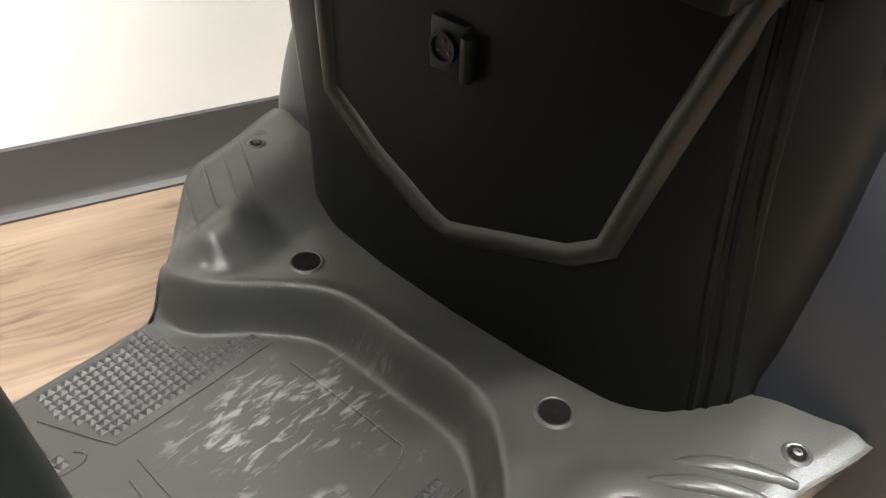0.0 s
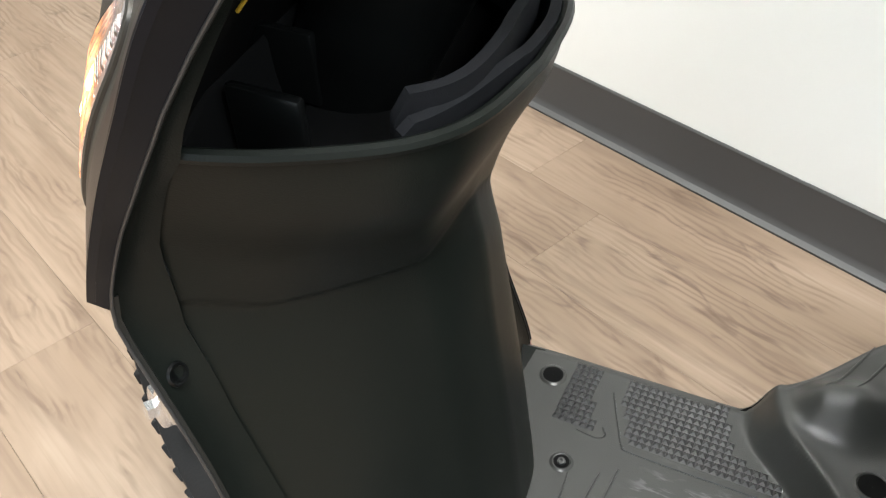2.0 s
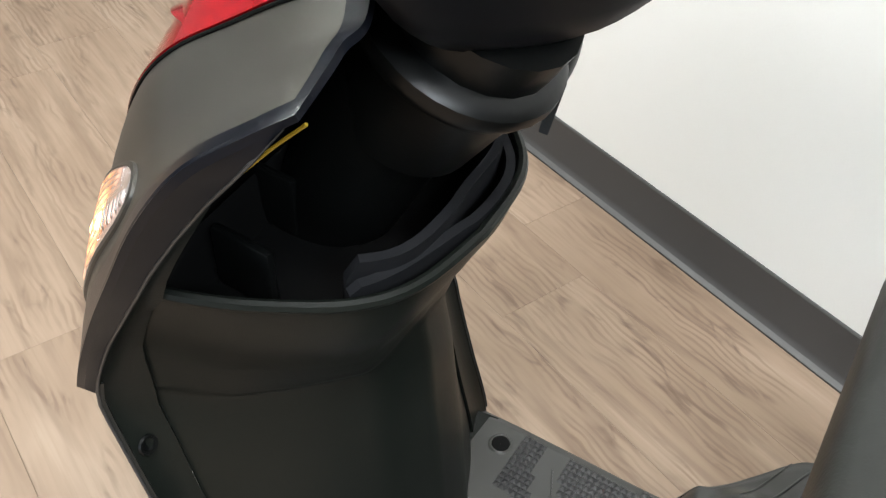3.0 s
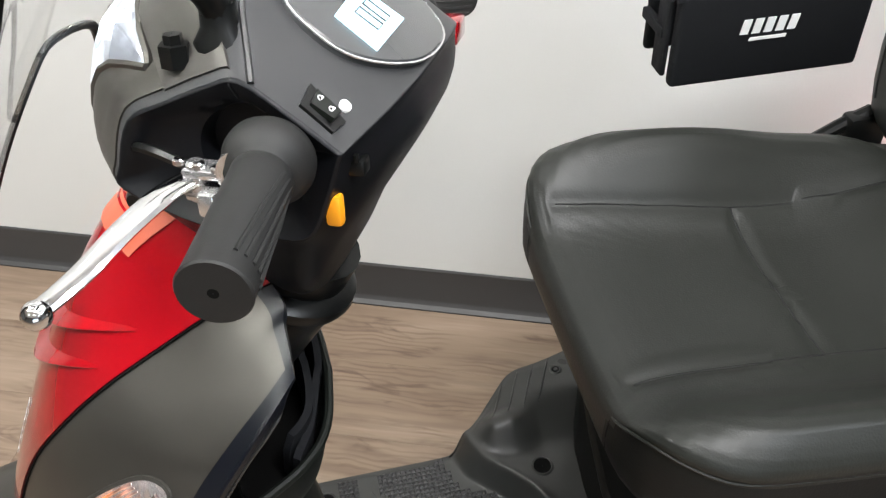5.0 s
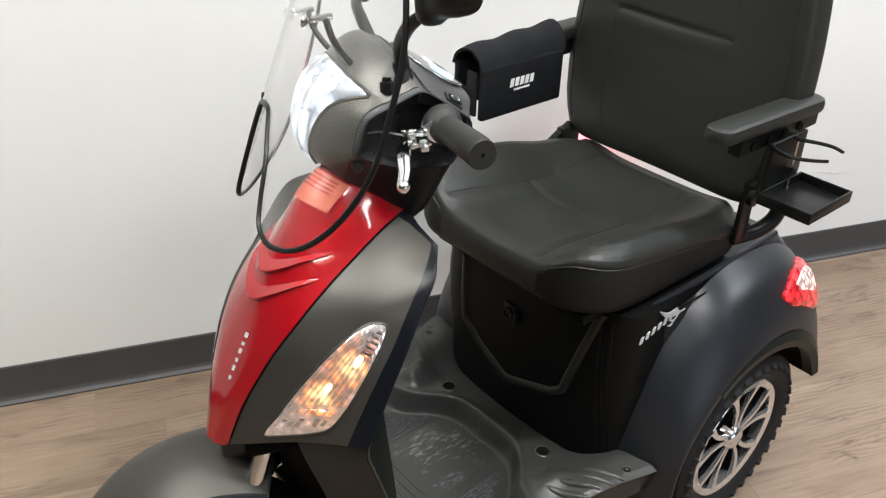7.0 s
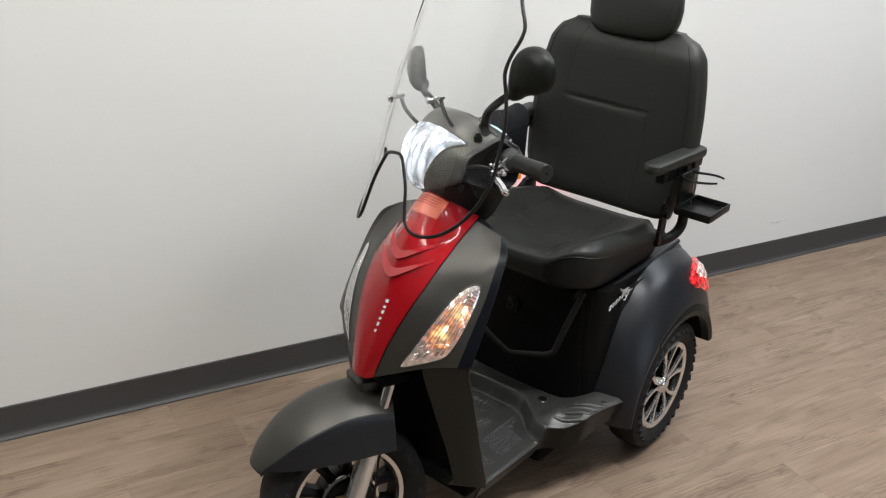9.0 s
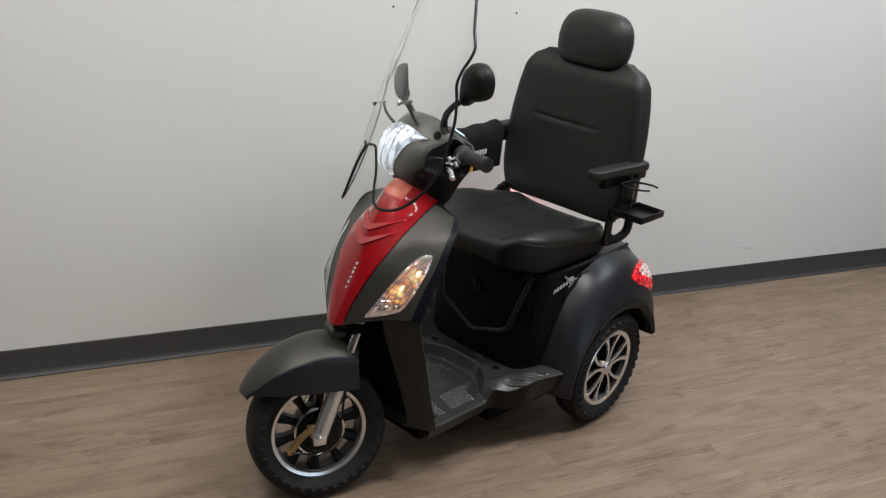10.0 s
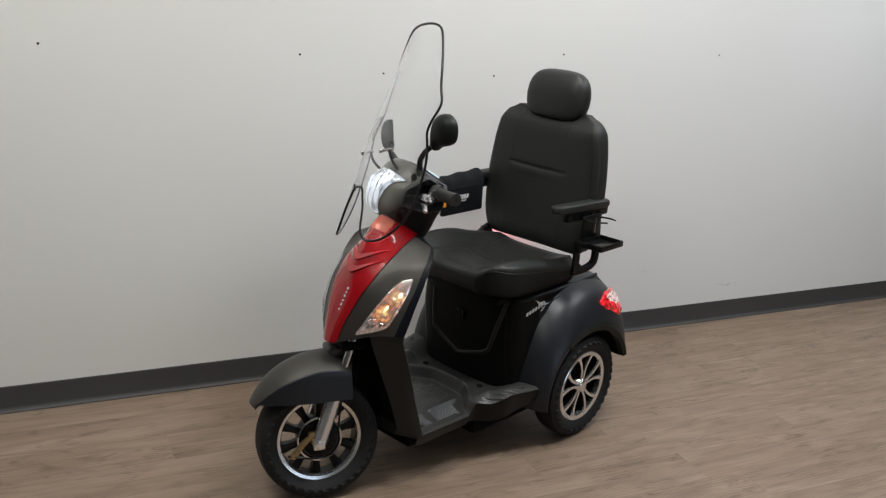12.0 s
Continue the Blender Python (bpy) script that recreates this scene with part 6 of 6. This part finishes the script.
        lathe(bm, [(0, 0.0042), (0.003, 0.0042), (0.004, 0.003), (0.004, 0.0003)], (0.394 + 0.014 * k, s * (0.158 + 0.003 * k), 1.005), (0, 0, 1), 8)
        steered("bolt", bm, CHROME, lever_base)
    bm = bmesh.new()
    tube(bm, [(0.40, s * 0.148, 0.996), (0.36, s * 0.140, 1.004), (0.32, s * 0.11, 0.985), (0.33, s * 0.07, 0.92), (0.34, s * 0.04, 0.86)], 0.0035, 6)
    steered("control_cable", bm, BLACK_SMOOTH, lever_base)
    bm = bmesh.new()
    lathe(bm, [(0, 0.0), (0.0, 0.008), (s * 0.014, 0.008), (s * 0.017, 0.006), (s * 0.017, 0.0003)], (0.335, s * 0.112, 0.958), (0, 1, 0.1), 16)
    steered("cable_boot", bm, BLACK_SMOOTH, console)

# headlight in the nose of the console
def nose(y, t, lift):
    ring = console_fine(y)
    i = min(int(t), len(ring) - 2)
    p, q = ring[i], ring[i + 1]
    n = Vector(((p - q).z, 0, -(p - q).x)).normalized()
    if n.x > 0:
        n = -n
    return p.lerp(q, t - i) + n * lift


LIGHT = [(-0.030, -0.2), (-0.050, 0.9), (-0.070, 3.6), (-0.094, 7.4), (-0.116, 11.0), (-0.112, 11.9), (-0.06, 12.2), (0, 12.4), (0.06, 12.2), (0.112, 11.9), (0.116, 11.0), (0.094, 7.4), (0.070, 3.6), (0.050, 0.9), (0.030, -0.2)]
ring = catmull([(a, b, 0) for a, b in LIGHT], 3, True)
bm = bmesh.new()
rings(bm, [[nose(p.x * k, max(0, 6.3 + (p.y - 6.3) * k), h) for p in ring] for k, h in ((1.0, -0.003), (1.0, 0.003), (0.96, 0.006), (0.75, 0.009), (0.5, 0.010), (0.25, 0.010), (0.05, 0.010))], True, False, True)
headlight = steered("headlight", bm, HEADLIGHT, scooter, "bright lit headlight with a faceted lens")
for s in (-1, 1):
    for cy, ct, ry, rt in ((0.012, 6.6, 0.008, 4.6), (0.036, 7.4, 0.008, 3.8), (0.060, 8.4, 0.008, 2.6), (0.084, 9.9, 0.007, 1.3)):
        bm = bmesh.new()
        rings(bm, [[nose(s * (cy + ry * k * math.cos(a)), ct + rt * k * math.sin(a), 0.0085 + 0.002 * (1 - k)) for a in steps(0, 2 * math.pi, 18)[:-1]] for k in (1, 0.6, 0.1)], True, False, True)
        steered("light_bar", bm, HEAD_CORE, headlight, "glowing upright light bar")
bm = bmesh.new()
tube(bm, [nose(p.x, p.y, 0.002) for p in ring], 0.003, 6, 1, True)
steered("headlight_bezel", bm, GRAPHITE, headlight)
# smoky hood over the headlight and grey cheeks beside it
bm = sheet(lambda y, t: nose(y, t, 0.003 + 0.004 * max(0, math.sin((t - 12.3) / 7.2 * math.pi)) * (1 - (y / 0.136) ** 2)), steps(-0.134, 0.134, 24), steps(12.35, 19.5, 14), 0.003)
steered("hood", bm, HOOD, console, "dark grey hood over the headlight")
for s in (-1, 1):
    bm = sheet(lambda k, t: nose(s * (bend(t, [0.2, 1.0, 3.6, 7.4, 11.0, 13], [0.034, 0.052, 0.072, 0.096, 0.117, 0.117]) * (1 - k) + 0.132 * k), t, 0.0025), steps(0, 1, 8), steps(0.2, 13, 24), 0.002)
    steered("cheek", bm, GRAPHITE, console, "graphite console cheek")

# mirrors
for s in (-1, 1):
    bm = bmesh.new()
    tube(bm, [(0.408, s * 0.108, 1.056), (0.408, s * 0.112, 1.090), (0.402, s * 0.142, 1.120), (0.405, s * 0.195, 1.150 if s < 0 else 1.140), (0.425, s * 0.225, 1.170 if s < 0 else 1.155)] + ([] if s < 0 else [(0.430, 0.262, 1.170)]), 0.0105, 12, 5, r_end=0.008)
    lathe(bm, [(0, 0.019), (0.008, 0.018), (0.016, 0.012), (0.03, 0.0115)], (0.408, s * 0.108, 1.060), (0, 0, 1), 20)
    lathe(bm, [(-0.004, 0.010), (0.010, 0.010), (0.010, 0.006), (0.016, 0.006), (0.016, 0.0005)], (0.384, s * 0.124, 1.058), (0, 0, 1), 6)
    mirror = steered("mirror", bm, BLACK_SMOOTH, scooter, "black rear-view mirror on a curved stalk")
    bm = bmesh.new()
    out = [(-0.050, -0.052), (-0.051, -0.028), (-0.045, 0.008), (-0.034, 0.036), (-0.012, 0.055), (0.018, 0.056), (0.042, 0.038), (0.051, 0.008), (0.042, -0.026), (0.018, -0.040), (-0.016, -0.045), (-0.038, -0.056)]
    ring = catmull([(a, b, 0) for a, b in out], 4, True)
    base = Matrix.Translation((0.440, -0.262, 1.205) if s < 0 else (0.440, 0.296, 1.188)) @ Matrix.Rotation(radians(-s * 18), 4, "Z")
    loops = []
    for k, dx in ((0.92, 0.012), (0.99, 0.009), (1.0, 0.0), (0.97, -0.010), (0.85, -0.021), (0.6, -0.030), (0.2, -0.034)):
        loops.append([base @ Vector((dx, s * p.x * k * 1.12, p.y * k)) for p in ring])
    rings(bm, loops, True, False, True)
    steered("mirror_shell", bm, BLACK, mirror)
    bm = bmesh.new()
    rings(bm, [[base @ Vector((dx, s * p.x * k * 1.12, p.y * k)) for p in ring] for k, dx in ((0.92, 0.0115), (0.5, 0.0116), (0.05, 0.0116))], True, False, True)
    steered("mirror_glass", bm, MIRROR, mirror)
    bm = bmesh.new()
    block(bm, (0.404, s * 0.112 - 0.005, 1.046), (0.412, s * 0.112 + 0.005, 1.060), 0.002)
    steered("mirror_clamp", bm, BRASS if s < 0 else STEEL, mirror)

# windscreen: a bowed clear sheet with a black edge bead and an arch cut for the headlight
def screen_x(y, z):
    return 0.272 + 0.4285 * (z - 1.14) + 0.10 * max(0, z - 1.2) + 1.487 * y * y


HALF = [(0.0, 1.034), (0.033, 1.030), (0.054, 1.006), (0.080, 0.965), (0.096, 0.918), (0.113, 0.886), (0.147, 0.870), (0.192, 0.873), (0.228, 0.896), (0.254, 0.935), (0.267, 0.985), (0.266, 1.04), (0.262, 1.10), (0.249, 1.155),
        (0.236, 1.195), (0.236, 1.230), (0.243, 1.262), (0.242, 1.290), (0.222, 1.335), (0.194, 1.41), (0.163, 1.48), (0.130, 1.53), (0.075, 1.552), (0.0, 1.558)]
# the sheet hangs a little twisted and leaning on its two stays
HANG = Matrix.Translation((0.2507, -0.019, 0.87)) @ Matrix.Rotation(radians(4.3), 4, "Z") @ Matrix.Rotation(radians(-2.9), 4, "X") @ Matrix.Translation((-0.25, 0, -0.87))
outline = catmull([(y, z, 0) for y, z in HALF], 3)


def span(z):
    """Inner (arch) and outer half-width of the screen at a height."""
    outer = inner = 0.0
    for a, b in zip(outline, outline[1:]):
        if min(a.y, b.y) <= z <= max(a.y, b.y) and abs(a.y - b.y) > 1e-9:
            y = a.x + (b.x - a.x) * (z - a.y) / (b.y - a.y)
            if y > 0.148 or z > 1.034:
                outer = max(outer, y)
            else:
                inner = max(inner, y)
    return inner, outer


bm = bmesh.new()
for s in (-1, 1):
    prev = None
    for z in steps(0.8705, 1.557, 90):
        i0, o0 = span(z)
        if o0 <= i0:
            continue
        row = [Vector((screen_x(y, z), s * y, z)) for y in steps(i0, o0, 10)]
        row = [bm.verts.new(p) for p in row]
        if prev:
            for i in range(10):
                f = (prev[i], prev[i + 1], row[i + 1], row[i])
                bm.faces.new(f if s < 0 else f[::-1])
        prev = row
bmesh.ops.remove_doubles(bm, verts=bm.verts, dist=1e-5)
bmesh.ops.solidify(bm, geom=bm.faces[:], thickness=0.003)
screen = steered("windscreen", turned(bm, HANG), GLASS, scooter, "tall clear acrylic windscreen with black edging", sharp=60)
screen.visible_shadow = False
bm = bmesh.new()
loop = [Vector((screen_x(p.x, p.y), p.x, p.y)) for p in outline] + [Vector((screen_x(p.x, p.y), -p.x, p.y)) for p in reversed(outline[1:-1])]
tube(bm, loop, 0.0041, 8, 1, True)
steered("edge_bead", turned(bm, HANG), BLACK_SMOOTH, screen, "black rubber edging")
for s in (-1, 1):
    y, z = (0.142, 1.144) if s > 0 else (-0.082, 1.147)
    x = screen_x(y, z)
    bm = bmesh.new()
    bmesh.ops.create_uvsphere(bm, u_segments=14, v_segments=8, radius=0.009, matrix=Matrix.Translation((x - 0.006, y, z)) @ Matrix.Diagonal((0.6, 1, 1, 1)))
    lathe(bm, [(0, 0.0045), (0.035, 0.0045), (0.035, 0.0003)], (x, y, z), (1, 0, 0.1), 10)
    bolt = steered("screen_bolt", turned(bm, HANG), CHROME, screen, "chrome dome bolt")
    bm = bmesh.new()
    tube(bm, [(x + 0.026, y, z), (x + 0.034, y * 0.98, z - 0.03), (x + 0.055, y * 0.90, z - 0.062), (x + 0.085, y * 0.95, z - 0.085)], 0.0048, 8)
    steered("screen_stay", turned(bm, HANG), BLACK_SMOOTH, bolt)
bm = bmesh.new()
bmesh.ops.create_uvsphere(bm, u_segments=14, v_segments=8, radius=0.011, matrix=Matrix.Translation((screen_x(0.05, 1.045) - 0.002, 0.055, 1.030)) @ Matrix.Diagonal((0.35, 0.8, 1.1, 1)))
steered("screen_badge", turned(bm, HANG), BLACK_SMOOTH, screen)

# -- bag slung over the right armrest --
bag = new("armrest_bag")
bag.matrix_basis = scooter.matrix_basis.copy()
tagged(bag, "black nylon saddle bag slung over the armrest", "bag")
bm = bmesh.new()
block(bm, (0.832, 0.246, 0.792), (1.070, 0.262, 0.905), 0.006, 3)
block(bm, (0.832, 0.325, 0.800), (1.070, 0.338, 0.905), 0.006, 3)
body = part("bag_panel", bm, CANVAS, bag)
bm = sheet(lambda u, x: Vector((x, 0.247 + 0.092 * u, 0.900 + (0.040 + 0.055 * (x - 0.828)) * math.sin(u * math.pi) ** 0.5 + 0.003 * math.sin(x * 60))), steps(0, 1, 14), steps(0.828, 1.075, 12), 0.006)
part("bag_flap", bm, CANVAS, bag)
bm = bmesh.new()
block(bm, (0.826, 0.262, 0.800), (0.833, 0.292, 0.895), 0.003)
block(bm, (0.824, 0.270, 0.845), (0.834, 0.330, 0.858), 0.002)
part("bag_strap", bm, CANVAS, bag)
for k in range(5):
    x, z = 0.908 + 0.0145 * k, 0.852
    bm = bmesh.new()
    rings(bm, [[(x, yy, z), (x + 0.010, yy, z), (x + 0.013, yy, z + 0.018), (x + 0.003, yy, z + 0.018)] for yy in (0.2450, 0.2464)], True, True, True)
    part("badge_bar", bm, WHITE_PRINT, bag, flat=True)
bm = bmesh.new()
rings(bm, [[(0.921, yy, 0.843), (0.966, yy, 0.843), (0.967, yy, 0.847), (0.922, yy, 0.847)] for yy in (0.2450, 0.2464)], True, True, True)
part("badge_line", bm, WHITE_PRINT, bag, flat=True)

# -- small marks on the wall --
for x, z in ((-0.543, 1.393), (0.39, 1.375), (0.743, 1.306), (1.255, 1.302), (1.60, 1.40), (2.49, 1.415)):
    bm = bmesh.new()
    lathe(bm, [(0.0, 0.0045), (-0.0012, 0.0035), (-0.0012, 0.0003)], (x, WALL_Y + 0.003, z), (0, 1, 0), 10)
    tagged(part("nail_hole", bm, DARK), "small dark nail hole in the white wall", "nail hole", "nail holes in the wall")

for xa, za, xb, zb, w in ((2.12, 0.338, 2.33, 0.303, 0.005), (2.20, 0.322, 2.28, 0.318, 0.010), (2.43, 0.236, 2.50, 0.262, 0.003), (2.70, 0.208, 2.86, 0.198, 0.020)):
    bm = bmesh.new()
    line = [(xa + (xb - xa) * t, za + (zb - za) * t + 0.004 * math.sin(9 * t), w * (0.15 + math.sin(math.pi * t) * (0.6 + 0.4 * math.sin(23 * t)))) for t in steps(0, 1, 16)]
    rings(bm, [[(x, y, z + k * d) for y, k in ((WALL_Y + 0.0030, -0.5), (WALL_Y + 0.0022, -0.4), (WALL_Y + 0.0022, 0.4), (WALL_Y + 0.0030, 0.5))] for x, z, d in line], False)
    part("scuff_mark", bm, SCUFF, wall_north)

# -- floor: printed oak vinyl planks --
bm = bmesh.new()
block(bm, (X0 - 0.15, Y0 - 0.15, -0.10), (X1 + 0.15, WALL_Y + 0.16, -0.004), 0)
floor = tagged(part("floor", bm, BASE_VINYL, flat=True), "oak-look vinyl plank floor of the showroom", "floor", kind="structure")
PW, PL = 0.184, 1.22


def plank_mesh(length):
    bm = bmesh.new()
    g, c = 0.00015, 0.0003
    lo, hi = (g, g), (length - g, PW - g)
    rings(bm, [[(lo[0], lo[1], -0.004), (hi[0], lo[1], -0.004), (hi[0], hi[1], -0.004), (lo[0], hi[1], -0.004)],
               [(lo[0], lo[1], -c), (hi[0], lo[1], -c), (hi[0], hi[1], -c), (lo[0], hi[1], -c)],
               [(lo[0] + c, lo[1] + c, 0), (hi[0] - c, lo[1] + c, 0), (hi[0] - c, hi[1] - c, 0), (lo[0] + c, hi[1] - c, 0)]], True, False, True)
    bmesh.ops.recalc_face_normals(bm, faces=bm.faces)
    me = bpy.data.meshes.new("plank")
    bm.to_mesh(me)
    bm.free()
    me.materials.append(PLANK)
    return me


full = plank_mesh(PL)
rng = random.Random(4)
row = 0
y = WALL_Y + 0.01
while y > Y0:
    y -= PW
    x = X0 - rng.random() * PL
    while x < X1:
        ob = new("plank", full)
        ob.parent = floor
        ob.location = (x, y, 0)
        x += PL
    row += 1
